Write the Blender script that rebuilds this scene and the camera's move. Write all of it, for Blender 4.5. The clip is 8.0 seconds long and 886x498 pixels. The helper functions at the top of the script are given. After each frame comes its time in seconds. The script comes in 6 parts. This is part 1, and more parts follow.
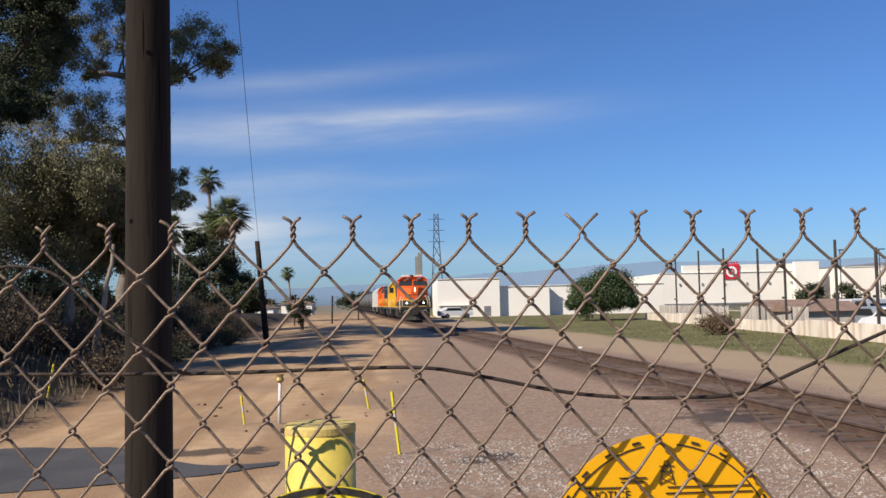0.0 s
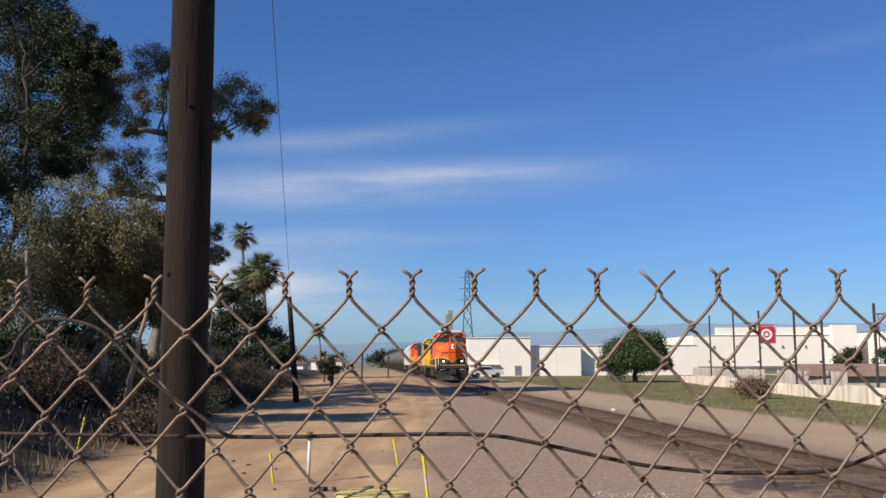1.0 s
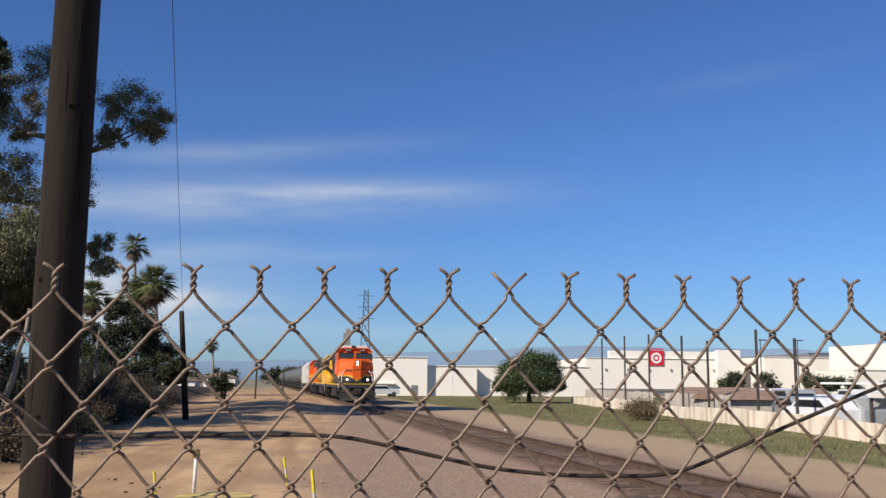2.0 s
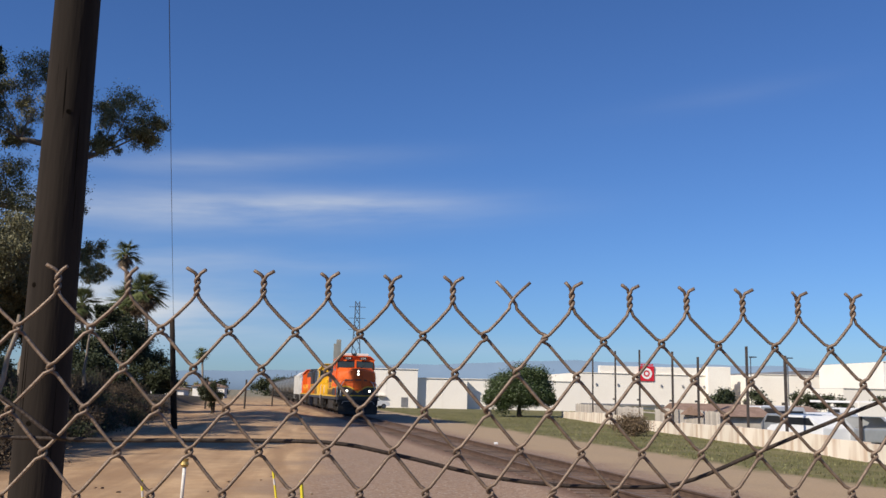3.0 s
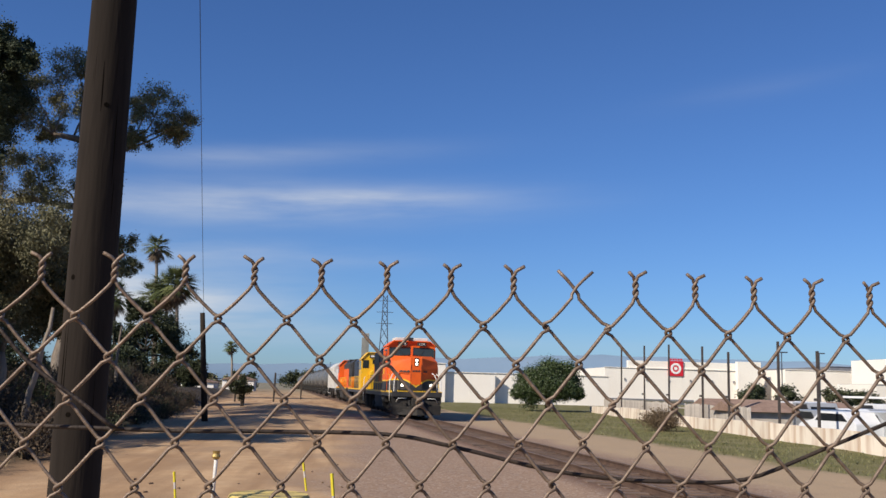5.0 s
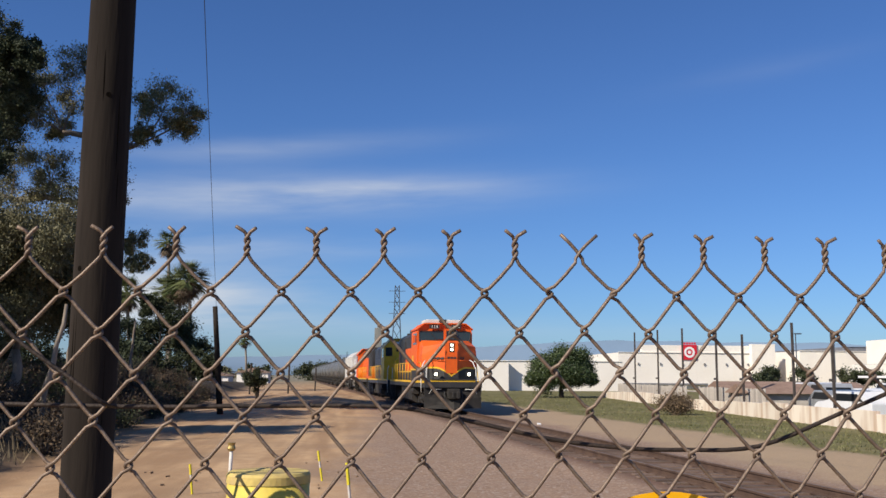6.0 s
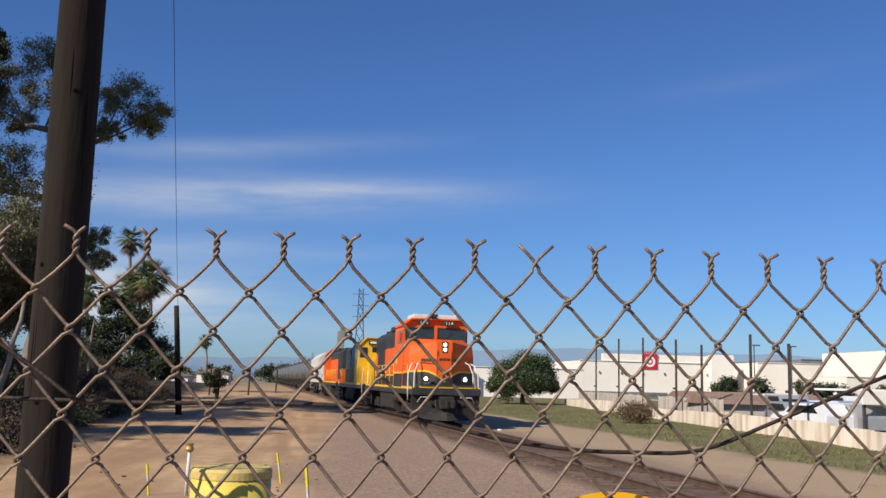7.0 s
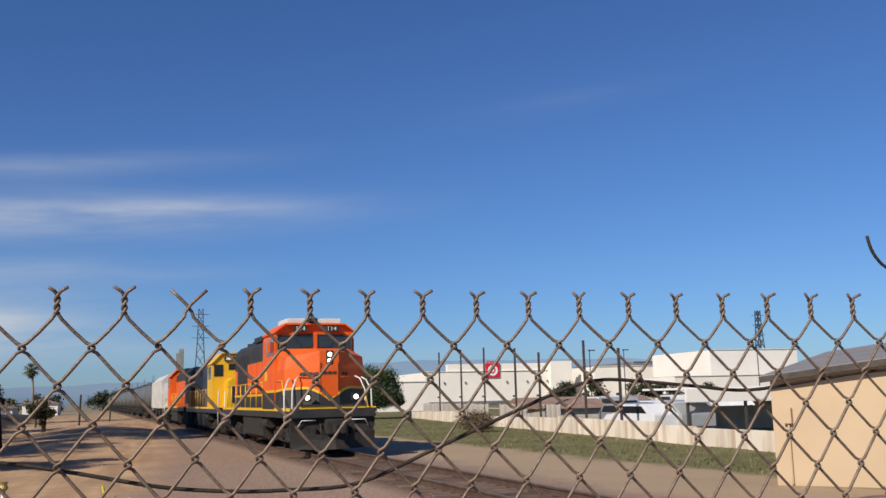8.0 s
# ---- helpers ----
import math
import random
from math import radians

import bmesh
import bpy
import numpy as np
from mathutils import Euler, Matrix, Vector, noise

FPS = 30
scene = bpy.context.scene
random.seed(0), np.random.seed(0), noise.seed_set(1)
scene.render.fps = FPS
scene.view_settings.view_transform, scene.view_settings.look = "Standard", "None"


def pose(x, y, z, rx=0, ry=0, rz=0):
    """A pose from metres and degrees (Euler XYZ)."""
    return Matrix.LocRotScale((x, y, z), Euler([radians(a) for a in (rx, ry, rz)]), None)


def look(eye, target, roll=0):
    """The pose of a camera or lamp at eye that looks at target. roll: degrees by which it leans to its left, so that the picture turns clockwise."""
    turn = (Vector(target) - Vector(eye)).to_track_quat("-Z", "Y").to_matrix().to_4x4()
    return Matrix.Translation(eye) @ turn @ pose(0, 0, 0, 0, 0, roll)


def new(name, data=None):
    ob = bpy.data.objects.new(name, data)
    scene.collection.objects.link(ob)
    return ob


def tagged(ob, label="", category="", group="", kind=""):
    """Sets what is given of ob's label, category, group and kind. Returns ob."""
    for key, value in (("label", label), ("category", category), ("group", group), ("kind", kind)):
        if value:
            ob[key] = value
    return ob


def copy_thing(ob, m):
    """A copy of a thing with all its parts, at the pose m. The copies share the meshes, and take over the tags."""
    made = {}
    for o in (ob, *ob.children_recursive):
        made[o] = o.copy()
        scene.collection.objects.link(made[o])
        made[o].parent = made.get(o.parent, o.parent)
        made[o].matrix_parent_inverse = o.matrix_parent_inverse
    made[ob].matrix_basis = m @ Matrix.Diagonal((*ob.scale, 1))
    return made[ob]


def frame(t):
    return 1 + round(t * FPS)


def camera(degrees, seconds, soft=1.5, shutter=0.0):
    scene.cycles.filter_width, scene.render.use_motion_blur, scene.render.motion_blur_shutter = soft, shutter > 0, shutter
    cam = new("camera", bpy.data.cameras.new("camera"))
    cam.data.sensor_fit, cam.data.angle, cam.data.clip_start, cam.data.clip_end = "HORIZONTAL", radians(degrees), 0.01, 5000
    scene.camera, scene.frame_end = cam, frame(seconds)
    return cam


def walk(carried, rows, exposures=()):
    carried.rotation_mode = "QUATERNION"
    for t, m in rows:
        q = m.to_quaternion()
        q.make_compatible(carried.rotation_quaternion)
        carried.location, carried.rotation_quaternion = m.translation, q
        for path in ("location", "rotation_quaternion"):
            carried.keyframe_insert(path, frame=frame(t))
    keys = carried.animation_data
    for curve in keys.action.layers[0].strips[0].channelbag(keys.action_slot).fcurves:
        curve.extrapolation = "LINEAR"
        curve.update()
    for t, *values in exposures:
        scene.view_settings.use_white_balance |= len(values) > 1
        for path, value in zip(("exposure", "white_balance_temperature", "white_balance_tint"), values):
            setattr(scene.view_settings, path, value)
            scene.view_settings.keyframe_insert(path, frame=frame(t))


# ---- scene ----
cam = camera(50.9, 8.0)
PATH = [
    (0, (-0.216, -1.158, 1.721), (-0.144, 0.837, 1.836), -1.2),
    (0.5, (-0.234, -1.108, 1.711), (-0.22, 0.886, 1.871), -1.5),
    (1, (-0.254, -1.084, 1.725), (-0.247, 0.901, 1.965), -0.3),
    (1.5, (-0.22, -1.07, 1.717), (-0.102, 0.909, 1.983), 0.1),
    (2, (-0.197, -1.068, 1.703), (0.023, 0.9, 1.984), 0.5),
    (3.5, (-0.216, -1.058, 1.693), (0.018, 0.903, 2.006), 1.4),
    (4, (-0.203, -1.049, 1.683), (0.006, 0.915, 1.993), -0.0),
    (4.5, (-0.251, -1.049, 1.701), (-0.066, 0.919, 2.009), 2.0),
    (6, (-0.228, -1.001, 1.674), (-0.073, 0.975, 1.944), 0.4),
    (6.5, (-0.235, -1.028, 1.675), (-0.046, 0.943, 1.961), 1.4),
    (7, (-0.229, -1.045, 1.671), (0.0, 0.921, 1.952), 1.5),
    (7.5, (-0.206, -1.048, 1.68), (0.095, 0.907, 1.974), 0.6),
    (7.8, (-0.136, -1.082, 1.697), (0.296, 0.847, 2.002), -0.7),
    (8, (-0.018, -1.117, 1.7), (0.538, 0.778, 2.012), -1.4),
]
# stops: the clip's camera closes a little as it tilts up into the sky and pans
EXPOSURES = ((0, 0.26), (1.5, 0.24), (3.5, 0.17), (6.5, 0.20), (7.5, 0.12), (8, 0.02))
walk(cam, [(t, look(eye, target, roll)) for t, eye, target, roll in PATH], EXPOSURES)

# ---- world, sun and sky ----
SUN_DIR = Vector((-0.648, -0.481, 0.590)).normalized()
SUN_EL = math.asin(SUN_DIR.z)
SUN_AZ = math.atan2(SUN_DIR.x, SUN_DIR.y)


def build_world():
    world = bpy.data.worlds.new("sky")
    scene.world = world
    world.use_nodes = True
    nt = world.node_tree
    nt.nodes.clear()
    N = nt.nodes.new
    L = nt.links.new
    out = N("ShaderNodeOutputWorld")
    bg = N("ShaderNodeBackground")
    bg.inputs["Strength"].default_value = 0.075
    sky = N("ShaderNodeTexSky")
    sky.sky_type = "NISHITA"
    sky.sun_disc = False
    sky.sun_elevation = SUN_EL
    sky.sun_rotation = SUN_AZ
    sky.air_density = 1.0
    sky.dust_density = 0.3
    sky.ozone_density = 4.0
    co = N("ShaderNodeTexCoord")
    sep = N("ShaderNodeSeparateXYZ")
    L(co.outputs["Generated"], sep.inputs[0])

    def math_node(op, a, b=None, clamp=False):
        n = N("ShaderNodeMath")
        n.operation = op
        n.use_clamp = clamp
        for i, v in enumerate((a, b)):
            if v is None:
                continue
            if isinstance(v, (int, float)):
                n.inputs[i].default_value = v
            else:
                L(v, n.inputs[i])
        return n.outputs[0]

    # azimuth from straight ahead and elevation, in radians
    az = math_node("ARCTAN2", sep.outputs[0], sep.outputs[1])
    el = math_node("ARCSINE", sep.outputs[2])
    comb = N("ShaderNodeCombineXYZ")
    L(math_node("MULTIPLY", az, 4.0), comb.inputs[0])
    L(math_node("MULTIPLY", math_node("SUBTRACT", el, math_node("MULTIPLY", az, 0.05)), 30.0), comb.inputs[1])
    nz = N("ShaderNodeTexNoise")
    nz.inputs["Scale"].default_value = 1.0
    nz.inputs["Detail"].default_value = 6.0
    nz.inputs["Roughness"].default_value = 0.55
    L(comb.outputs[0], nz.inputs["Vector"])
    total = None
    # streaks of thin cirrus: elevation, width, slope, centre azimuth, spread, strength
    for e0, w, slope, a0, spread, amount in CLOUDS:
        d = math_node("SUBTRACT", math_node("SUBTRACT", el, e0), math_node("MULTIPLY", math_node("SUBTRACT", az, a0), slope))
        g = math_node("POWER", 2.718, math_node("MULTIPLY", math_node("MULTIPLY", d, d), -1.0 / (w * w)))
        q = math_node("SUBTRACT", az, a0)
        g2 = math_node("POWER", 2.718, math_node("MULTIPLY", math_node("MULTIPLY", q, q), -1.0 / (spread * spread)))
        s = math_node("MULTIPLY", math_node("MULTIPLY", g, g2), amount)
        total = s if total is None else math_node("ADD", total, s)
    ramp = N("ShaderNodeMapRange")
    ramp.inputs[1].default_value = 0.22
    ramp.inputs[2].default_value = 0.68
    L(nz.outputs[0], ramp.inputs[0])
    fac = math_node("MULTIPLY", total, ramp.outputs[0], True)
    mix = N("ShaderNodeMixRGB")
    L(fac, mix.inputs[0])
    tint = N("ShaderNodeMixRGB")  # deep winter blue
    tint.blend_type = "MULTIPLY"
    tint.inputs[0].default_value = 1.0
    tint.inputs[2].default_value = (0.585, 0.84, 1.25, 1)
    L(sky.outputs[0], tint.inputs[1])
    L(tint.outputs[0], mix.inputs[1])
    mix.inputs[2].default_value = (7.6, 8.0, 8.6, 1)
    L(mix.outputs[0], bg.inputs[0])
    L(bg.outputs[0], out.inputs[0])
    lamp = bpy.data.lights.new("sun", "SUN")
    lamp.energy = 5.0
    lamp.angle = radians(0.53)
    lamp.color = (1.0, 0.91, 0.78)
    ob = new("sun", lamp)
    ob.matrix_world = look(SUN_DIR * 100, (0, 0, 0))


CLOUDS = (
    (0.186, 0.020, 0.05, -0.12, 0.22, 0.75),
    (0.199, 0.007, 0.07, 0.00, 0.12, 0.40),
    (0.235, 0.012, 0.08, -0.14, 0.18, 0.28),
    (0.135, 0.012, 0.00, -0.16, 0.18, 0.35),
    (0.078, 0.034, 0.00, -0.27, 0.16, 1.7),
    (0.050, 0.012, 0.00, 0.05, 0.40, 0.18),
    (0.310, 0.012, 0.12, 0.42, 0.10, 0.05),
)
build_world()

# ---- materials ----


def mat(name, c1, c2, scale=8.0, rough=0.8, metal=0.0, bump=0.2, fine=60.0, c3=None, stretch=(1, 1, 1), rand=0.0, amount3=0.5, spec=0.5, glow=None):
    """Two noises of different size mix the colours; the fine one also gives relief."""
    m = bpy.data.materials.new(name)
    m.use_nodes = True
    nt = m.node_tree
    b = nt.nodes["Principled BSDF"]
    N, L = nt.nodes.new, nt.links.new
    co = N("ShaderNodeTexCoord")
    mp = N("ShaderNodeMapping")
    mp.inputs["Scale"].default_value = stretch
    L(co.outputs["Object"], mp.inputs[0])
    n1 = N("ShaderNodeTexNoise")
    n1.inputs["Scale"].default_value = scale
    n1.inputs["Detail"].default_value = 5
    L(mp.outputs[0], n1.inputs["Vector"])
    n2 = N("ShaderNodeTexNoise")
    n2.inputs["Scale"].default_value = fine
    n2.inputs["Detail"].default_value = 4
    L(mp.outputs[0], n2.inputs["Vector"])
    r1 = N("ShaderNodeMapRange")
    r1.inputs[1].default_value, r1.inputs[2].default_value = 0.35, 0.65
    L(n1.outputs[0], r1.inputs[0])
    mix = N("ShaderNodeMixRGB")
    mix.inputs[1].default_value, mix.inputs[2].default_value = (*c1, 1), (*c2, 1)
    L(r1.outputs[0], mix.inputs[0])
    col = mix.outputs[0]
    r2 = N("ShaderNodeMapRange")
    r2.inputs[1].default_value, r2.inputs[2].default_value = 0.45, 0.75
    r2.inputs[4].default_value = amount3
    L(n2.outputs[0], r2.inputs[0])
    m2 = N("ShaderNodeMixRGB")
    c3 = c3 or tuple(v * 0.6 for v in c1)
    m2.inputs[2].default_value = (*c3, 1)
    L(r2.outputs[0], m2.inputs[0])
    L(col, m2.inputs[1])
    col = m2.outputs[0]
    if rand:
        oi = N("ShaderNodeObjectInfo")
        geo = N("ShaderNodeNewGeometry")
        ad = N("ShaderNodeMath")
        ad.operation = "ADD"
        L(oi.outputs["Random"], ad.inputs[0])
        L(geo.outputs["Random Per Island"], ad.inputs[1])
        fr = N("ShaderNodeMath")
        fr.operation = "FRACT"
        L(ad.outputs[0], fr.inputs[0])
        mr = N("ShaderNodeMapRange")
        mr.inputs[3].default_value, mr.inputs[4].default_value = 1 - rand, 1 + rand
        L(fr.outputs[0], mr.inputs[0])
        hs = N("ShaderNodeHueSaturation")
        L(mr.outputs[0], hs.inputs["Value"])
        L(col, hs.inputs["Color"])
        col = hs.outputs[0]
    L(col, b.inputs["Base Color"])
    b.inputs["Roughness"].default_value = rough
    b.inputs["Metallic"].default_value = metal
    b.inputs["Specular IOR Level"].default_value = spec
    if glow:
        b.inputs["Emission Color"].default_value = (*glow[0], 1)
        b.inputs["Emission Strength"].default_value = glow[1]
    if bump:
        bp = N("ShaderNodeBump")
        bp.inputs["Strength"].default_value = bump
        bp.inputs["Distance"].default_value = 0.02
        L(n2.outputs[0], bp.inputs["Height"])
        L(bp.outputs[0], b.inputs["Normal"])
    return m


# ---- shape helpers ----


def part(name, bm, material, parent=None, label="", smooth=False):
    me = bpy.data.meshes.new(name)
    bmesh.ops.recalc_face_normals(bm, faces=bm.faces)
    if smooth:
        for f in bm.faces:
            f.smooth = True
    bm.to_mesh(me)
    bm.free()
    for m in material if isinstance(material, (list, tuple)) else [material]:
        me.materials.append(m)
    ob = new(name, me)
    if parent:
        ob.parent = parent
    if label:
        tagged(ob, label)
    return ob


def raw(name, verts, faces, material, parent=None, label="", smooth=False):
    me = bpy.data.meshes.new(name)
    me.from_pydata(verts, [], faces)
    if smooth:
        me.polygons.foreach_set("use_smooth", [True] * len(me.polygons))
    me.materials.append(material)
    ob = new(name, me)
    if parent:
        ob.parent = parent
    if label:
        tagged(ob, label)
    return ob


def empty(name, m, label, category, group="", kind=""):
    ob = new(name)
    ob.matrix_world = m
    return tagged(ob, label, category, group, kind)


def box(bm, c, s, bevel=0.0, rot=None, index=0):
    m = Matrix.Translation(c) @ (rot.to_4x4() if rot else Matrix.Identity(4)) @ Matrix.Diagonal((*s, 1))
    made = bmesh.ops.create_cube(bm, size=1.0, matrix=m)["verts"]
    faces = list({f for v in made for f in v.link_faces})
    for f in faces:
        f.material_index = index
    if bevel:
        edges = list({e for v in made for e in v.link_edges})
        bmesh.ops.bevel(bm, geom=edges, offset=bevel, segments=2, profile=0.7, affect="EDGES")
    return bm


def B(c, s, bevel=0.0, rot=None):
    return box(bmesh.new(), c, s, bevel, rot)


def tube(bm, pts, r, seg=6, caps=True, radii=None):
    pts = [Vector(p) for p in pts]
    rings = []
    up = None
    for i, p in enumerate(pts):
        a = pts[max(0, i - 1)]
        b = pts[min(len(pts) - 1, i + 1)]
        d = (b - a).normalized()
        if up is None:
            up = d.orthogonal().normalized()
        up = (up - d * up.dot(d)).normalized()
        side = d.cross(up)
        rr = radii[i] if radii else r
        rings.append([bm.verts.new(p + (up * math.cos(2 * math.pi * k / seg) + side * math.sin(2 * math.pi * k / seg)) * rr) for k in range(seg)])
    for a, b in zip(rings, rings[1:]):
        for k in range(seg):
            bm.faces.new((a[k], a[(k + 1) % seg], b[(k + 1) % seg], b[k]))
    if caps:
        bm.faces.new(rings[0][::-1])
        bm.faces.new(rings[-1])
    return bm


def T(pts, r, seg=6, radii=None):
    return tube(bmesh.new(), pts, r, seg, True, radii)


def prism(bm, outline, axis, a, b):
    """Extrude a closed 2D outline along an axis ('x': outline is y,z; 'y': x,z; 'z': x,y) from a to b."""
    def put(u, v, w):
        return {"x": (w, u, v), "y": (u, w, v), "z": (u, v, w)}[axis]
    lo = [bm.verts.new(put(u, v, a)) for u, v in outline]
    hi = [bm.verts.new(put(u, v, b)) for u, v in outline]
    n = len(outline)
    for i in range(n):
        bm.faces.new((lo[i], lo[(i + 1) % n], hi[(i + 1) % n], hi[i]))
    bm.faces.new(lo[::-1])
    bm.faces.new(hi)
    return bm


def P(outline, axis, a, b):
    return prism(bmesh.new(), outline, axis, a, b)


def words(text, size, m, material, parent=None, name="lettering", align="CENTER"):
    cu = bpy.data.curves.new(name, "FONT")
    cu.body = text
    cu.size = size
    cu.align_x = align
    cu.align_y = "CENTER"
    cu.extrude = size * 0.01
    tmp = bpy.data.objects.new(name, cu)
    scene.collection.objects.link(tmp)
    dg = bpy.context.evaluated_depsgraph_get()
    me = bpy.data.meshes.new_from_object(tmp.evaluated_get(dg))
    bpy.data.objects.remove(tmp)
    me.materials.clear()
    me.materials.append(material)
    ob = new(name, me)
    if parent:
        ob.parent = parent
    ob.matrix_basis = m
    return ob

# ---- the ground ----
TRACK_X, TRACK_SLOPE = 7.93, -0.0805
TRACK_ANGLE = math.degrees(math.atan(-TRACK_SLOPE))
RAIL_Z = -0.14


def track_x(y):
    return TRACK_X + TRACK_SLOPE * y


def smooth(a, b, v):
    t = min(1.0, max(0.0, (v - a) / (b - a)))
    return t * t * (3 - 2 * t)


def height(x, y):
    u = x - track_x(y)
    h = -0.36
    near = 1 - smooth(120, 260, math.hypot(x, y))
    near *= 0.2 + 0.8 * smooth(1.4, 2.8, abs(u))
    h += near * 0.05 * noise.noise((x * 0.35, y * 0.35, 0)) + near * 0.015 * noise.noise((x * 2.1, y * 2.1, 5))
    h += 0.045 * (1 - smooth(1.5, 2.6, abs(u)))                       # low ballast bed
    q = ((x + 5.0) / 3.2) ** 2 + ((y - 78) / 26) ** 2
    h += 0.55 * math.exp(-q)                                          # dirt mound by the road
    edge = -7.2 - 0.085 * (y - 15)
    h += near * 1.1 * smooth(0.0, 4.0, edge - x) * smooth(5, 12, y)   # brushy bank
    return h


def ground_material():
    m = bpy.data.materials.new("dirt_gravel_grass")
    m.use_nodes = True
    nt = m.node_tree
    b = nt.nodes["Principled BSDF"]
    N, L = nt.nodes.new, nt.links.new
    co = N("ShaderNodeTexCoord")
    sep = N("ShaderNodeSeparateXYZ")
    L(co.outputs["Object"], sep.inputs[0])

    def nz(scale, detail=5, stretch=None):
        n = N("ShaderNodeTexNoise")
        n.inputs["Scale"].default_value = scale
        n.inputs["Detail"].default_value = detail
        if stretch:
            mp = N("ShaderNodeMapping")
            mp.inputs["Scale"].default_value = stretch
            mp.inputs["Rotation"].default_value = (0, 0, radians(-6))
            L(co.outputs["Object"], mp.inputs[0])
            L(mp.outputs[0], n.inputs["Vector"])
        else:
            L(co.outputs["Object"], n.inputs["Vector"])
        return n.outputs[0]

    def mr(v, a, c, lo=0.0, hi=1.0):
        n = N("ShaderNodeMapRange")
        n.inputs[1].default_value, n.inputs[2].default_value, n.inputs[3].default_value, n.inputs[4].default_value = a, c, lo, hi
        L(v, n.inputs[0])
        return n.outputs[0]

    def mth(op, a, c):
        n = N("ShaderNodeMath")
        n.operation = op
        for i, v in enumerate((a, c)):
            if isinstance(v, (int, float)):
                n.inputs[i].default_value = v
            else:
                L(v, n.inputs[i])
        return n.outputs[0]

    def mix(f, a, c):
        n = N("ShaderNodeMixRGB")
        if isinstance(f, (int, float)):
            n.inputs[0].default_value = f
        else:
            L(f, n.inputs[0])
        for i, v in ((1, a), (2, c)):
            if isinstance(v, tuple):
                n.inputs[i].default_value = (*v, 1)
            else:
                L(v, n.inputs[i])
        return n.outputs[0]

    big, mid, fine = nz(0.35), nz(2.2), nz(26, 6)
    ruts = nz(1.0, 4, (1.3, 0.10, 1))
    u = mth("SUBTRACT", mth("ADD", sep.outputs[0], mth("MULTIPLY", sep.outputs[1], -TRACK_SLOPE)), TRACK_X)
    wob = mth("MULTIPLY", mth("SUBTRACT", big, 0.5), 2.6)
    uw = mth("ADD", mth("ADD", u, wob), mth("MULTIPLY", mth("SUBTRACT", mid, 0.5), 1.2))
    dirt = mix(mr(mid, 0.3, 0.7), (0.45, 0.285, 0.155), (0.56, 0.38, 0.22))
    dirt = mix(mr(big, 0.42, 0.66, 0, 0.7), dirt, (0.30, 0.20, 0.125))
    dirt = mix(mr(ruts, 0.42, 0.62, 0, 0.8), dirt, (0.31, 0.19, 0.105))
    dirt = mix(mr(fine, 0.5, 0.8, 0, 0.5), dirt, (0.24, 0.17, 0.11))
    vor = N("ShaderNodeTexVoronoi")
    vor.inputs["Scale"].default_value = 22
    L(co.outputs["Object"], vor.inputs["Vector"])
    stone = N("ShaderNodeSeparateXYZ")
    L(vor.outputs["Color"], stone.inputs[0])
    gravel = mix(mr(stone.outputs[0], 0, 1), (0.215, 0.141, 0.097), (0.345, 0.239, 0.170))
    gravel = mix(mr(mid, 0.35, 0.7, 0, 0.55), gravel, (0.305, 0.205, 0.135))
    gravel = mix(mr(stone.outputs[1], 0.86, 0.95, 0, 0.45), gravel, (0.5, 0.45, 0.4))
    grass = mix(mr(mid, 0.3, 0.7), (0.10, 0.105, 0.037), (0.18, 0.155, 0.065))
    grass = mix(mr(big, 0.45, 0.7, 0, 0.6), grass, (0.24, 0.20, 0.11))
    tan = mix(mr(fine, 0.4, 0.7), (0.40, 0.293, 0.187), (0.31, 0.224, 0.146))
    edge = mth("ADD", mth("SUBTRACT", sep.outputs[0], mth("MULTIPLY", sep.outputs[1], 0.02)), mth("ADD", wob, mth("MULTIPLY", mth("SUBTRACT", mid, 0.5), 1.2)))
    col = mix(mr(edge, -2.0, -0.4), dirt, gravel)
    col = mix(mr(uw, 2.2, 3.4), col, tan)
    col = mix(mr(uw, 6.6, 7.6), col, grass)
    bed = mth("MULTIPLY", mr(u, -1.9, -1.3), mr(u, 1.3, 1.9, 1, 0))
    col = mix(mth("MULTIPLY", bed, 0.85), col, mix(mr(fine, 0.35, 0.65), (0.095, 0.052, 0.037), (0.16, 0.095, 0.068)))
    # bank soil, with the shade under the brush painted into its dark brown
    shaded_bank = mth("SUBTRACT", mth("MULTIPLY", mth("ADD", mth("MULTIPLY", mth("SUBTRACT", sep.outputs[1], 15), 0.085), 6.6), -1), mth("ADD", sep.outputs[0], wob))
    col = mix(mr(shaded_bank, 0.0, 1.6), col, mix(mr(mid, 0.35, 0.65), (0.035, 0.028, 0.02), (0.075, 0.057, 0.04)))
    far = mr(sep.outputs[1], 140, 320)
    col = mix(far, col, mix(mr(big, 0.4, 0.6), (0.17, 0.15, 0.10), (0.26, 0.23, 0.17)))
    # dark patches of painted shade beside the track and by the fence
    for cx, cy, kx, ky, size in ((5.2, 14.6, 0.85, 0.75, 0.7), (0.75, 11.4, 1.5, 1.4, 0.55), (-3.2, 12.6, 0.7, 1.6, 0.5)):
        sx = mth("MULTIPLY", mth("SUBTRACT", sep.outputs[0], cx), kx)
        sy = mth("MULTIPLY", mth("SUBTRACT", sep.outputs[1], cy), ky)
        sr = mth("ADD", mth("ADD", mth("MULTIPLY", sx, sx), mth("MULTIPLY", sy, sy)), mth("MULTIPLY", mth("SUBTRACT", mid, 0.5), 2.6))
        col = mix(mr(sr, 0.2, size, 0.8, 0.0), col, (0.05, 0.043, 0.042))
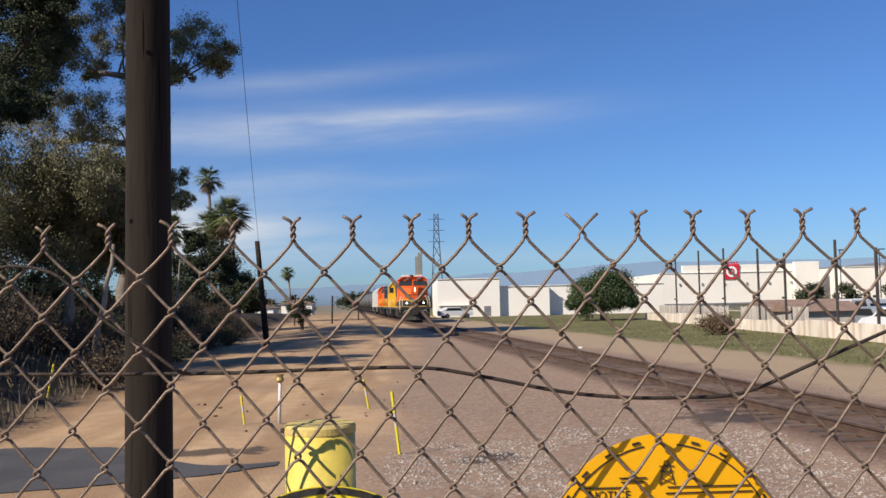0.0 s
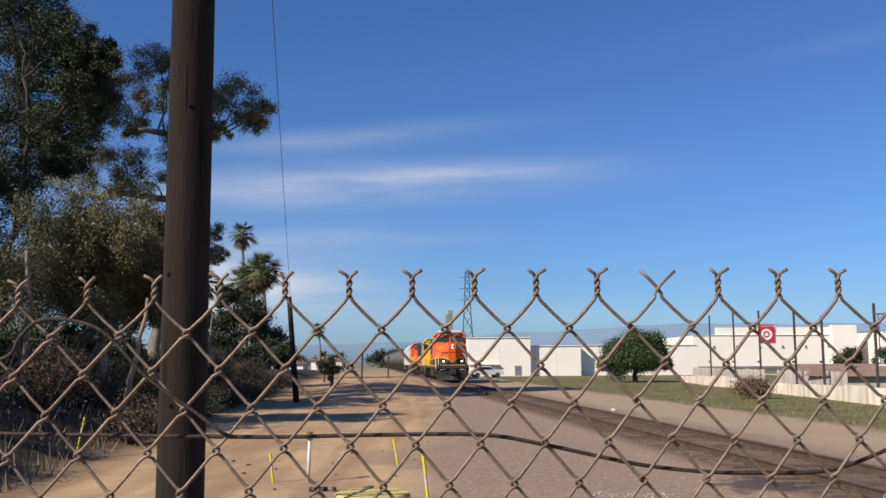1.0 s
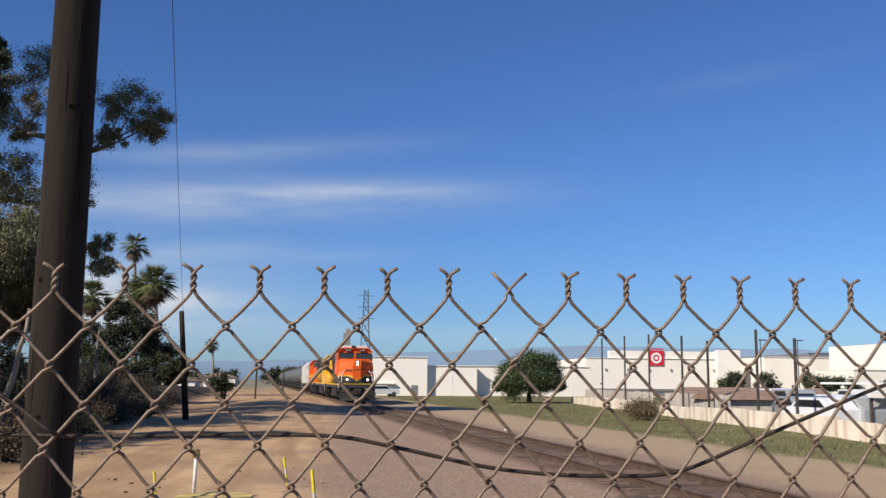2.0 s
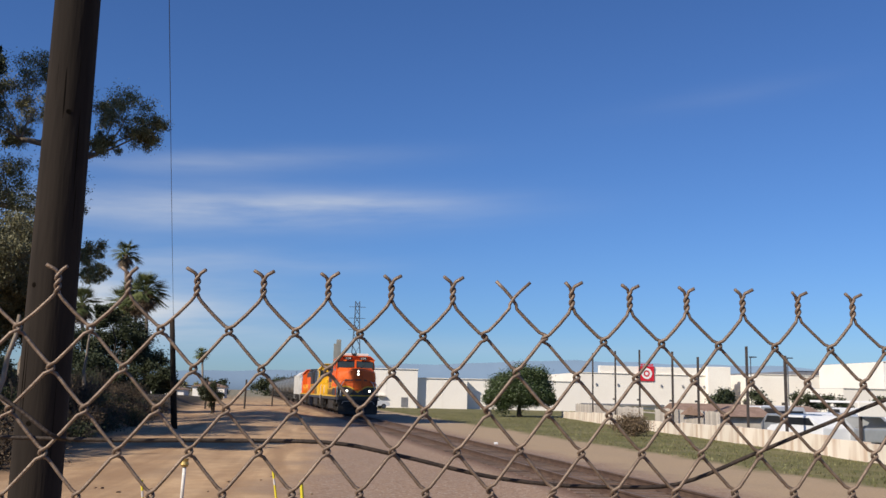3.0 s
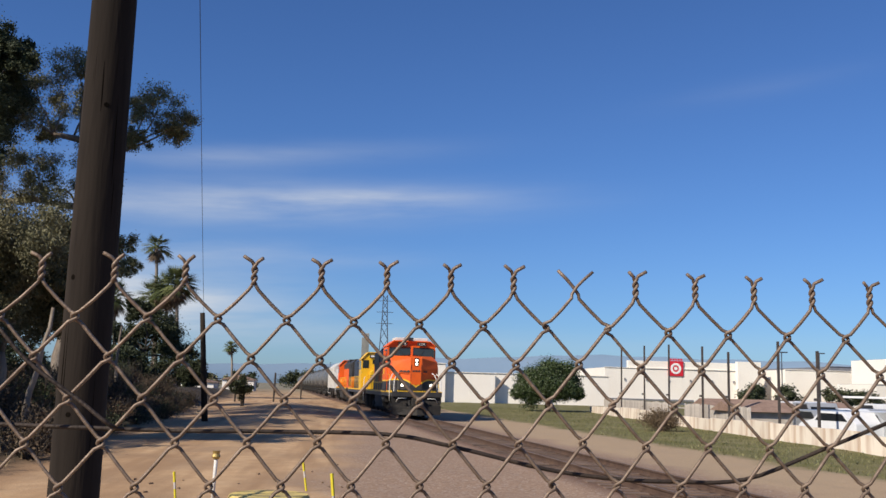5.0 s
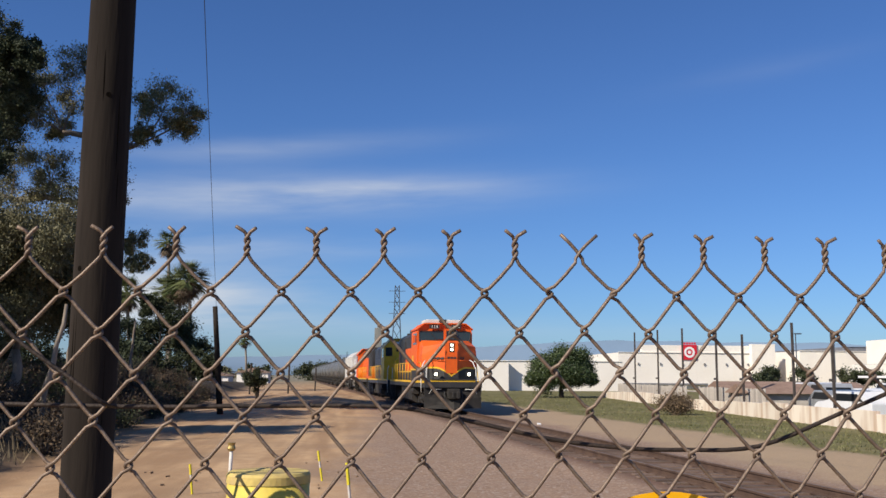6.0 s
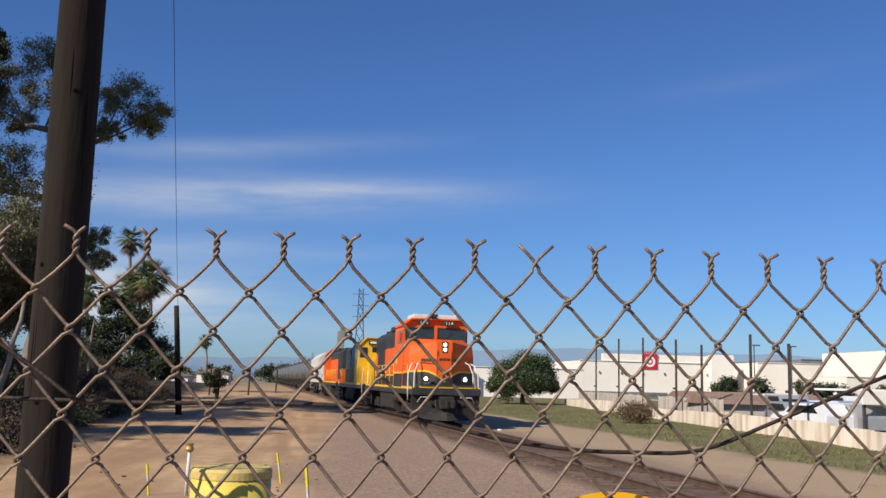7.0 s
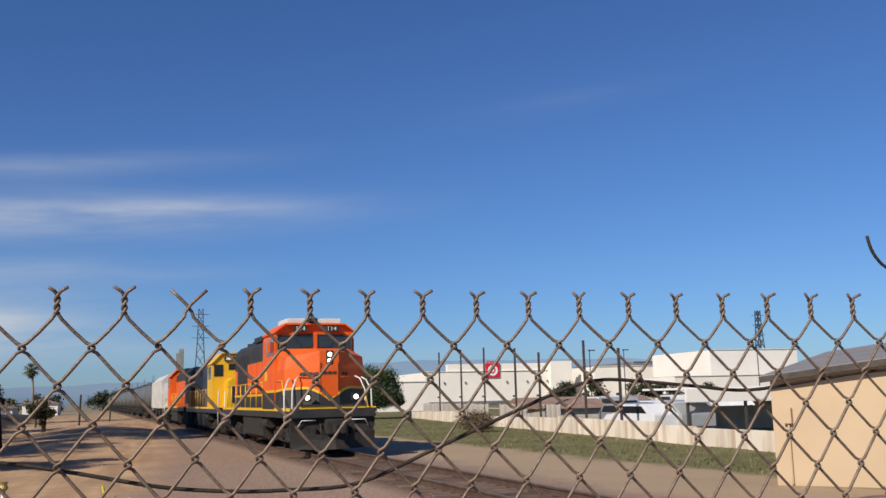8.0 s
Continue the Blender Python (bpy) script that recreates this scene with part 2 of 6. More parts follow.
    L(col, b.inputs["Base Color"])
    b.inputs["Roughness"].default_value = 0.95
    b.inputs["Specular IOR Level"].default_value = 0.15
    bp = N("ShaderNodeBump")
    bp.inputs["Strength"].default_value = 0.40
    bp.inputs["Distance"].default_value = 0.05
    L(mth("ADD", mth("ADD", mid, mth("MULTIPLY", fine, 0.4)), mth("MULTIPLY", vor.outputs["Distance"], 0.22)), bp.inputs["Height"])
    L(bp.outputs[0], b.inputs["Normal"])
    return m


def build_ground():
    def lines(marks):
        out = []
        for a, b, n in marks:
            out += [a + (b - a) * i / n for i in range(n)]
        return out + [marks[-1][1]]
    xs = lines(((-3000, -300, 8), (-300, -40, 20), (-40, -14, 26), (-14, 14, 112), (14, 40, 26), (40, 300, 20), (300, 3000, 8)))
    ys = lines(((-200, -20, 12), (-20, 4, 16), (4, 40, 110), (40, 110, 120), (110, 300, 40), (300, 4000, 14)))
    verts = [(x, y, height(x, y)) for y in ys for x in xs]
    n = len(xs)
    faces = [(j * n + i, j * n + i + 1, (j + 1) * n + i + 1, (j + 1) * n + i) for j in range(len(ys) - 1) for i in range(n - 1)]
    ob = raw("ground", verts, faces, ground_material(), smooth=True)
    tagged(ob, "sandy dirt yard with grey gravel and a grass strip", "ground", kind="structure")


build_ground()
STEEL_RUST = mat("rusted_rail_steel", (0.085, 0.05, 0.036), (0.13, 0.08, 0.055), 3, 0.85, 0.3, 0.2, 40)
RAIL_TOP = mat("worn_rail_head", (0.15, 0.105, 0.08), (0.22, 0.165, 0.13), 3, 0.75, 0.3, 0.1, 40)
TIE_WOOD = mat("weathered_tie_wood", (0.085, 0.055, 0.04), (0.19, 0.13, 0.095), 2, 0.9, 0, 0.6, 25, stretch=(1, 6, 6), rand=0.35)


def along(y, u=0.0, z=0.0):
    """A point on the track at distance y, u metres to its right."""
    return (track_x(y) + u, y, z)


def build_track():
    track = empty("railway_track", pose(0, 0, 0), "rusty steel rails on dark weathered wooden ties", "railway track", kind="structure")
    prof = ((-0.07, -0.16), (0.07, -0.16), (0.07, -0.145), (0.012, -0.125), (0.012, -0.045), (0.036, -0.035), (0.036, 0), (-0.036, 0), (-0.036, -0.035), (-0.012, -0.045), (-0.012, -0.125), (-0.07, -0.145))
    y0, y1 = -15.0, 420.0
    for side in (-0.755, 0.755):
        bm = bmesh.new()
        lo = [bm.verts.new((track_x(y0) + side + a, y0, RAIL_Z + b)) for a, b in prof]
        hi = [bm.verts.new((track_x(y1) + side + a, y1, RAIL_Z + b)) for a, b in prof]
        for i in range(len(prof)):
            f = bm.faces.new((lo[i], lo[(i + 1) % 12], hi[(i + 1) % 12], hi[i]))
            f.material_index = 1 if i == 6 else 0
        part("rail", bm, [STEEL_RUST, RAIL_TOP], track)
    rot = Matrix.Rotation(radians(TRACK_ANGLE), 4, "Z")
    rng = random.Random(4)
    me = None
    rest = bmesh.new()
    y = -12.0
    n = 0
    while y < 300:
        m = Matrix.Translation(along(y, rng.uniform(-0.06, 0.06), RAIL_Z - 0.155 - 0.09 + rng.uniform(-0.012, 0.012))) @ rot @ Matrix.Rotation(rng.uniform(-0.03, 0.03), 4, "Z")
        if 2 < y < 110:
            if me is None:
                bm = B((0, 0, 0), (2.6, 0.23, 0.18), 0.012)
                tie = part("tie", bm, TIE_WOOD, track)
                me = tie.data
            else:
                tie = new("tie", me)
                tie.parent = track
            tie.matrix_basis = m
        else:
            bmesh.ops.create_cube(rest, size=1, matrix=m @ Matrix.Diagonal((2.6, 0.23, 0.18, 1)))
        y += 0.54
    tagged(part("far_ties", rest, TIE_WOOD, track), kind="stuff")


build_track()

# ---- the chain-link fence ----
WIRE = mat("weathered_galvanised_wire", (0.165, 0.117, 0.082), (0.235, 0.174, 0.126), 60, 0.55, 0.35, 0.15, 300, c3=(0.15, 0.085, 0.05), rand=0.1)
DARK_WIRE = mat("dark_rusty_wire", (0.032, 0.022, 0.016), (0.058, 0.040, 0.029), 40, 0.7, 0.3, 0.2, 200)
LINK, DROP, FENCE_TOP, WR = 0.0712, 0.0435, 1.800, 0.0020


def slack(x, row):
    """How far the hanging mesh has been pulled out of true at a place along the fence, a number of rows below its top."""
    x, row = min(0.45, max(-0.85, x)), min(row, 7.0)
    dx = 0.0005 - 0.00758 * x - 0.03588 * x ** 2 + 0.05619 * x ** 3 + row * (0.00247 + 0.00462 * x + 0.00027 * x ** 2 + 0.0002 * row * x)
    dz = 0.00056 - 0.0037 * x - 0.00748 * x ** 2 + 0.02146 * x ** 3 + row * (0.00308 + 0.00133 * x - 0.00021 * x ** 2 - 0.00066 * row + 0.00035 * row * x + 0.00003 * row ** 2)
    return dx, dz


def zigzag(side, variant, at):
    """One woven wire in its own space: from the twist at the top down to the ground, to one side of x = 0. The mesh is drawn together along its top."""
    rng = random.Random(variant)
    pts = []
    if variant == 9:  # an untwisted end, bent outwards
        pts += [(-side * 0.0205, -0.001, 0.0255), (-side * 0.010, 0.0, 0.016), (-side * 0.002, side * 0.0022, 0.008), (0.004 * side, side * 0.001, -0.001)]
    else:
        ph = 0 if side > 0 else math.pi
        spread = rng.uniform(0.008, 0.0115)
        lift = rng.uniform(-0.001, 0.0025)
        pts.append((-side * spread, -0.003 + rng.uniform(-0.003, 0.003), 0.0285 + lift))
        pts.append((-side * 0.004, 0, 0.0265))
        for i in range(13):
            a = ph + i / 12 * math.pi * 3.0
            pts.append((-math.cos(a) * 0.0021, math.sin(a) * 0.0021, 0.0245 - 0.0255 * i / 12))
    rows = int(1.78 / DROP)
    x0, z0 = 0.0, 0.0
    for r in range(rows):
        x1 = side * LINK / 2 if r % 2 == 0 else 0.0
        z1 = z0 - (DROP if r else 0.0395)
        front = -1 if (x1 - x0) < 0 else 1   # strands falling to the left pass in front
        yo = 0.0027 * front
        for f in (0.14, 0.5, 0.86):
            bow = (0.0018 if r == 0 else 0.0006) * math.sin(math.pi * f)
            pts.append((x0 + (x1 - x0) * f, yo * (1.0 if f == 0.5 else 1.15), z0 + (z1 - z0) * f - bow))
        out = 0.0026 * (1 if x1 > x0 else -1)
        pts.append((x1 + out * 0.9, yo * 0.6, z1 + 0.0016))
        pts.append((x1 + out * 1.15, 0, z1 - 0.0006))
        pts.append((x1 + out * 0.9, -yo * 0.6, z1 - 0.0028))
        x0, z0 = x1, z1 - 0.0
    loosened = []
    for x, y, z in pts:
        dx, dz = slack(at + x, max(0.0, -z / DROP + 0.09) if z < -0.02 else max(0.0, -z / 0.0395))
        loosened.append((x + dx, y, z + dz))
    return tube(bmesh.new(), loosened, WR, 6)


def build_fence():
    fence = empty("chain_link_fence", pose(0, 0, 0), "weathered chain-link fence with twisted barbs along its top", "fence", kind="structure")
    rng = random.Random(11)
    for k in range(-19, 28):
        for side in (1, -1):
            variant = 9 if k == 0 else rng.randrange(4)
            ob = part("wire", zigzag(side, variant, k * LINK), WIRE, fence, smooth=True)
            ob.location = (k * LINK, 0, FENCE_TOP + (0.003 if k == 0 else 0))
    def loose(pts, r, name, label):
        cv = []
        P0 = [Vector(p) for p in pts]
        for i in range(len(P0) - 1):
            a, b, c, d = P0[max(0, i - 1)], P0[i], P0[i + 1], P0[min(len(P0) - 1, i + 2)]
            for s in range(5):
                t = s / 5
                cv.append(0.5 * ((2 * b) + (c - a) * t + (2 * a - 5 * b + 4 * c - d) * t * t + (3 * b - a - 3 * c + d) * t ** 3))
        cv.append(P0[-1])
        part(name, tube(bmesh.new(), cv, r, 7), DARK_WIRE, fence, label, smooth=True)
    y = 0.0085
    loose(((-1.3, y, 1.655), (-0.9, y, 1.648), (-0.49, y, 1.640), (-0.35, y, 1.641), (-0.21, y, 1.641), (-0.133, y, 1.629), (-0.03, y, 1.607), (0.047, y, 1.598), (0.113, y, 1.596), (0.20, y, 1.600), (0.295, y, 1.636), (0.39, y, 1.674), (0.469, y, 1.704), (0.525, y, 1.716), (0.591, y, 1.712), (0.662, y, 1.705), (0.744, y, 1.698), (0.855, y, 1.71), (0.97, y, 1.722), (1.3, y, 1.74), (1.7, y, 1.75)), 0.0024, "tension_wire", "slack dark tension wire")
    loose(((-1.3, -y, 1.70), (-0.9, -y, 1.71), (-0.763, -y, 1.728), (-0.738, -y, 1.754), (-0.72, -y, 1.772), (-0.693, -y, 1.776), (-0.655, -y, 1.768), (-0.629, -y, 1.75), (-0.59, -y, 1.709), (-0.533, -y, 1.669), (-0.502, -y, 1.646), (-0.49, y, 1.640)), 0.0022, "loose_wire", "bent loose wire")
    loose(((0.957, 0, 1.917), (0.962, 0, 1.898), (0.972, 0, 1.882), (0.987, 0, 1.870), (1.02, 0, 1.855), (1.06, 0, 1.84), (1.10, 0, 1.80), (1.14, 0.006, 1.76)), 0.0024, "hooked_wire", "hooked wire end above the mesh")


build_fence()
# ---- the train ----
ORANGE = mat("orange_locomotive_paint", (0.80, 0.13, 0.012), (0.70, 0.105, 0.012), 1.2, 0.5, 0, 0.03, 18, c3=(0.45, 0.09, 0.03), amount3=0.3, spec=0.3)
BLACK = mat("sooty_black_paint", (0.022, 0.022, 0.022), (0.045, 0.04, 0.036), 1.5, 0.55, 0, 0.05, 20)
YELLOW = mat("yellow_locomotive_paint", (0.80, 0.47, 0.015), (0.72, 0.40, 0.02), 1.5, 0.42, 0, 0.03, 18, amount3=0.25)
BLUE = mat("dark_blue_paint", (0.018, 0.024, 0.045), (0.03, 0.035, 0.055), 1.5, 0.45, 0, 0.03, 18)
GRIME = mat("grimy_running_gear", (0.016, 0.014, 0.012), (0.04, 0.034, 0.028), 3, 0.8, 0.1, 0.3, 30)
WHITE_RAIL = mat("white_handrail_paint", (0.75, 0.74, 0.70), (0.62, 0.60, 0.55), 8, 0.5)
GLASS = mat("dark_cab_glass", (0.02, 0.028, 0.032), (0.03, 0.04, 0.045), 1, 0.06, 0, 0.0, 10, spec=0.8)
LAMP = mat("lit_headlight_glass", (0.9, 0.88, 0.8), (0.95, 0.93, 0.85), 20, 0.2, 0, 0.0, 60, glow=((1.0, 0.93, 0.72), 4.0))
ROOF_GEAR = mat("pale_roof_unit", (0.72, 0.70, 0.66), (0.60, 0.58, 0.54), 4, 0.6)
HOPPER_WHITE = mat("dusty_white_hopper_paint", (0.62, 0.61, 0.58), (0.50, 0.48, 0.45), 1.2, 0.6, 0, 0.05, 15, c3=(0.3, 0.25, 0.2))
TANK_GREY = mat("dusty_grey_tank_paint", (0.095, 0.10, 0.10), (0.14, 0.145, 0.145), 0.6, 0.5, 0, 0.05, 12, c3=(0.12, 0.10, 0.085))
BOARD_WHITE = mat("white_number_paint", (0.82, 0.82, 0.78), (0.75, 0.75, 0.7), 8, 0.5)


def wheel_mesh():
    prof = ((-0.75, 0.09), (-0.752, 0.40), (-0.80, 0.50), (-0.80, 0.51), (-0.70, 0.515), (-0.69, 0.56), (-0.655, 0.555), (-0.65, 0.42), (-0.70, 0.38), (-0.70, 0.09))
    full = [(x, r) for x, r in prof] + [(-x, r) for x, r in reversed(prof)]
    bm = bmesh.new()
    n = 18
    rings = [[bm.verts.new((x, r * math.cos(2 * math.pi * k / n), r * math.sin(2 * math.pi * k / n))) for k in range(n)] for x, r in full]
    for a, b in zip(rings, rings[1:]):
        for k in range(n):
            bm.faces.new((a[k], a[(k + 1) % n], b[(k + 1) % n], b[k]))
    bm.faces.new(rings[0])
    bm.faces.new(rings[-1][::-1])
    for s in (-0.755, 0.755):   # crank marks on the wheel faces
        for k in range(4):
            a = k * math.pi / 2
            box(bm, (s, 0.26 * math.cos(a), 0.26 * math.sin(a)), (0.02, 0.10, 0.10))
    return bm


WHEELSETS = []
WHEEL_DATA = None


def bogie(thing, y, base, frame_z=0.62):
    """A two-axle truck under a rail vehicle, with its wheelsets."""
    global WHEEL_DATA
    bm = bmesh.new()
    for s in (-1, 1):
        x = s * 1.0
        out = [(-base / 2 - 0.55, frame_z - 0.08), (-base / 2 - 0.2, frame_z + 0.22), (-0.5, frame_z + 0.22), (-0.3, frame_z - 0.12), (0.3, frame_z - 0.12), (0.5, frame_z + 0.22),
               (base / 2 + 0.2, frame_z + 0.22), (base / 2 + 0.55, frame_z - 0.08), (base / 2 + 0.3, frame_z - 0.18), (0.6, frame_z - 0.30), (-0.6, frame_z - 0.30), (-base / 2 - 0.3, frame_z - 0.18)]
        prism(bm, out, "x", x - 0.06, x + 0.06)
        for a in (-base / 2, base / 2):
            box(bm, (s * 1.08, a, 0.5), (0.16, 0.30, 0.34), 0.03)
            box(bm, (s * 1.06, a + 0.42 * (1 if a < 0 else -1), frame_z + 0.02), (0.12, 0.16, 0.30))
        tube(bm, ((s * 1.10, -0.25, frame_z - 0.05), (s * 1.10, 0.25, frame_z - 0.05)), 0.13, 8)
    box(bm, (0, 0, frame_z + 0.05), (2.0, 0.5, 0.25))
    b = part("bogie", bm, GRIME, thing)
    b.location = (0, y, 0)
    for a in (-base / 2, base / 2):
        if WHEEL_DATA is None:
            w = part("wheelset", wheel_mesh(), GRIME, b)
            WHEEL_DATA = w.data
        else:
            w = new("wheelset", WHEEL_DATA)
            w.parent = b
        w.location = (0, a, 0.51)
        WHEELSETS.append((w, a))
    return b


def coupler(thing, y, s):
    bm = B((0, y, 0.86), (0.28, 0.5, 0.26), 0.03)
    box(bm, (0.10, y + s * 0.28, 0.86), (0.16, 0.22, 0.34), 0.04)
    box(bm, (-0.14, y + s * 0.22, 0.86), (0.12, 0.12, 0.30), 0.04)
    part("coupler", bm, GRIME, thing)


def plate(a, b, outline, lift=0.008, thick=0.01):
    """A thin sheet on the upright plane through plan points a and b; the outline is in metres along and up."""
    a, b = Vector((*a, 0)), Vector((*b, 0))
    d = (b - a).normalized()
    n = Vector((d.y, -d.x, 0))
    bm = bmesh.new()
    lo = [bm.verts.new(a + d * s + n * lift + Vector((0, 0, z))) for s, z in outline]
    hi = [bm.verts.new(v.co + n * thick) for v in lo]
    k = len(lo)
    for i in range(k):
        bm.faces.new((lo[i], lo[(i + 1) % k], hi[(i + 1) % k], hi[i]))
    bm.faces.new(lo[::-1])
    bm.faces.new(hi)
    return bm


def handrail(thing, pts, r=0.022, material=None, name="handrail"):
    part(name, T(pts, r, 6), material or WHITE_RAIL, thing, smooth=True)


def deck_and_gear(loco, length, side, black, nose_end=0.62):
    part("underframe", B((0, length / 2, 1.36), (3.02, length - 1.3, 0.30), 0.02), black, loco)
    for s in (-1, 1):
        part("sill_stripe", B((s * 1.517, length / 2, 1.50), (0.012, length - 1.4, 0.11)), side, loco, "yellow sill stripe")
        n = 9
        for i in range(n):
            y = 5.0 + (length - 7.0) * i / (n - 1)
            handrail(loco, ((s * 1.47, y, 1.5), (s * 1.47, y, 2.55)), 0.02, side, "stanchion")
        handrail(loco, ((s * 1.47, 5.0, 2.55), (s * 1.47, length - 2.0, 2.55)), 0.02, side)
    tank = P(((-1.35, 0.45), (-1.1, 0.28), (1.1, 0.28), (1.35, 0.45), (1.42, 1.2), (-1.42, 1.2)), "y", length / 2 - 2.4, length / 2 + 2.4)
    part("fuel_tank", tank, GRIME, loco)
    for s in (-1, 1):
        part("air_reservoir", T(((s * 1.25, length / 2 - 3.6, 0.98), (s * 1.25, length / 2 - 2.5, 0.98)), 0.2, 10), GRIME, loco)
    bogie(loco, 4.05, 2.74)
    bogie(loco, length - 4.05, 2.74)
    coupler(loco, 0.0, -1)
    coupler(loco, length, 1)
    for y0, f in ((nose_end, -1), (length - 0.62, 1)):
        bm = P(((-1.5, 0.95), (-1.32, 0.22), (1.32, 0.22), (1.5, 0.95), (1.5, 1.40), (-1.5, 1.40)), "y", y0 - 0.06, y0 + 0.06)
        part("pilot", bm, GRIME if f < 0 else black, loco, "scuffed dark steel pilot plate")
        for s in (-1, 1):
            for k in range(4):
                part("step", B((s * 1.33, y0 + 0.10 - f * 0.25 + f * 0.06 * k, 0.42 + 0.27 * k), (0.36, 0.26, 0.03)), black, loco)
            part("step_side", B((s * 1.16, y0 - f * 0.18, 0.85), (0.03, 0.42, 1.0)), black, loco)


def hood(loco, y0, y1, low, high, w=0.98, split=2.75, top=4.30):
    part("hood", P(((-w, 1.5), (w, 1.5), (w, split), (-w, split)), "y", y0, y1), low, loco)
    part("hood_top", P(((-w, split + 0.003), (w, split + 0.003), (w, top - 0.25), (w - 0.28, top), (-w + 0.28, top), (-w, top - 0.25)), "y", y0, y1), high, loco)
    door = None
    k = 0
    y = y0 + 0.5
    while y < y1 - 0.6:
        for s in (-1, 1):
            bm = B((s * (w + 0.012), y, 2.62), (0.03, 0.52, 1.75), 0.008)
            if y > y0 + 5.5:
                for q in range(6):
                    box(bm, (s * (w + 0.03), y, 2.0 + q * 0.25), (0.02, 0.44, 0.05))
            d = part("hood_door", bm, [low, high][1] if y > y1 - 4 else low, loco)
        y += 0.62
    for i in range(3):
        c = y1 - 1.5 - i * 1.5
        part("cooling_fan", T(((0, c, top), (0, c, top + 0.16)), 0.62, 16), high, loco)
    part("exhaust_stack", B((0, y0 + 3.4, top + 0.14), (0.5, 0.9, 0.28), 0.03), high, loco)
    part("blower_housing", B((0, y0 + 1.2, top + 0.06), (1.5, 1.6, 0.18), 0.05), high, loco)
    part("dynamic_brake_hatch", B((0, y0 + 5.2, top + 0.10), (1.7, 1.9, 0.24), 0.05), high, loco)
    for s in (-1, 1):
        bm = B((s * (w + 0.02), y1 - 2.4, 3.72), (0.05, 3.2, 0.55), 0.01)
        for q in range(8):
            box(bm, (s * (w + 0.05), y1 - 2.4, 3.50 + q * 0.062), (0.02, 3.1, 0.02))
        part("radiator_grille", bm, high, loco)


def wide_cab_loco():
    loco = empty("diesel_locomotive", pose(0, 0, 0), "orange and black wide-nosed diesel locomotive with lit headlights on rails", "locomotive", "locomotives of the train")
    L = 18.2
    deck_and_gear(loco, L, YELLOW, BLACK, 0.86)
    # nose: flat centre, angled cheeks, long sides, a brow that climbs to the windscreens
    plan = [(-1.46, 3.50), (-1.46, 1.95), (-0.36, 1.24), (0.36, 1.24), (1.46, 1.95), (1.46, 3.50)]
    bm = bmesh.new()
    zs = [3.52, 3.34, 3.52, 3.52, 3.34, 3.52]
    lo = [bm.verts.new((x, y, 1.5)) for x, y in plan]
    mid = [bm.verts.new((x, y + (0.02 if y < 3 else 0), 2.9)) for x, y in plan]
    hi = [bm.verts.new((x * 0.965, y + (0.05 if y < 3 else 0), z)) for (x, y), z in zip(plan, zs)]
    ridge = [bm.verts.new((-0.40, 1.70, 3.63)), bm.verts.new((0.40, 1.70, 3.63)), bm.verts.new((1.30, 3.50, 3.72)), bm.verts.new((-1.30, 3.50, 3.72))]
    for low, high in ((lo, mid), (mid, hi)):
        for i in range(5):
            bm.faces.new((low[i], low[i + 1], high[i + 1], high[i]))
    bm.faces.new((hi[2], hi[3], ridge[1], ridge[0]))
    bm.faces.new((hi[3], hi[4], ridge[1]))
    bm.faces.new((hi[4], hi[5], ridge[2], ridge[1]))
    bm.faces.new((hi[2], ridge[0], hi[1]))
    bm.faces.new((hi[1], ridge[0], ridge[3], hi[0]))
    bm.faces.new((ridge[0], ridge[1], ridge[2], ridge[3]))
    bm.faces.new((hi[0], ridge[3], ridge[2], hi[5], mid[5], lo[5], lo[0], mid[0]))
    soft = [e for e in bm.edges if len(e.link_faces) == 2 and e.calc_face_angle(0) > 0.15]
    bmesh.ops.bevel(bm, geom=soft, offset=0.05, segments=2, profile=0.6, affect="EDGES")
    part("nose", bm, ORANGE, loco)

    # black skirt with a yellow edge that dips to a point at the centre
    def curve(s):
        return 1.76 + 0.44 * math.sin(min(1.0, s / 0.95) * math.pi / 2) ** 0.9 - 0.06 * max(0, s - 0.9) / 1.6
    cheek = math.hypot(1.10, 0.71)
    for side in (-1, 1):
        pts_a = [(side * 0.36, 1.24), (side * 1.46, 1.95)]
        for (a, b), start, n in (((Vector((0, 1.24)), Vector(pts_a[0])), 0.0, 5), ((Vector(pts_a[0]), Vector(pts_a[1])), 0.36, 10), ((Vector(pts_a[1]), Vector((pts_a[1][0], 3.50))), 0.36 + cheek, 6)):
            ln = (b - a).length
            curve_pts = [(ln * i / n, curve(start + ln * i / n)) for i in range(n + 1)]
            skirt = [(0, 1.51), (ln, 1.51)] + curve_pts[::-1]
            edge = curve_pts + [(s, z + 0.085) for s, z in curve_pts[::-1]]
            if side < 0:
                a, b = b, a
                skirt = [(ln - s, z) for s, z in skirt]
                edge = [(ln - s, z) for s, z in edge]
            part("nose_skirt", plate(a, b, skirt, 0.022), BLACK, loco)
            part("nose_stripe", plate(a, b, edge, 0.022), YELLOW, loco, "yellow edge stripe")
    part("nose_door", plate((-0.30, 1.24), (0.30, 1.24), ((0, 1.95), (0.60, 1.95), (0.60, 2.92), (0, 2.92)), 0.02, 0.015), ORANGE, loco)
    for x in (-0.315, 0.315):
        part("door_seam", B((x, 1.245, 2.5), (0.014, 0.03, 1.25)), BLACK, loco)
    hl = part("headlight_box", B((0.01, 1.30, 3.29), (0.25, 0.10, 0.50), 0.03), BLACK, loco)
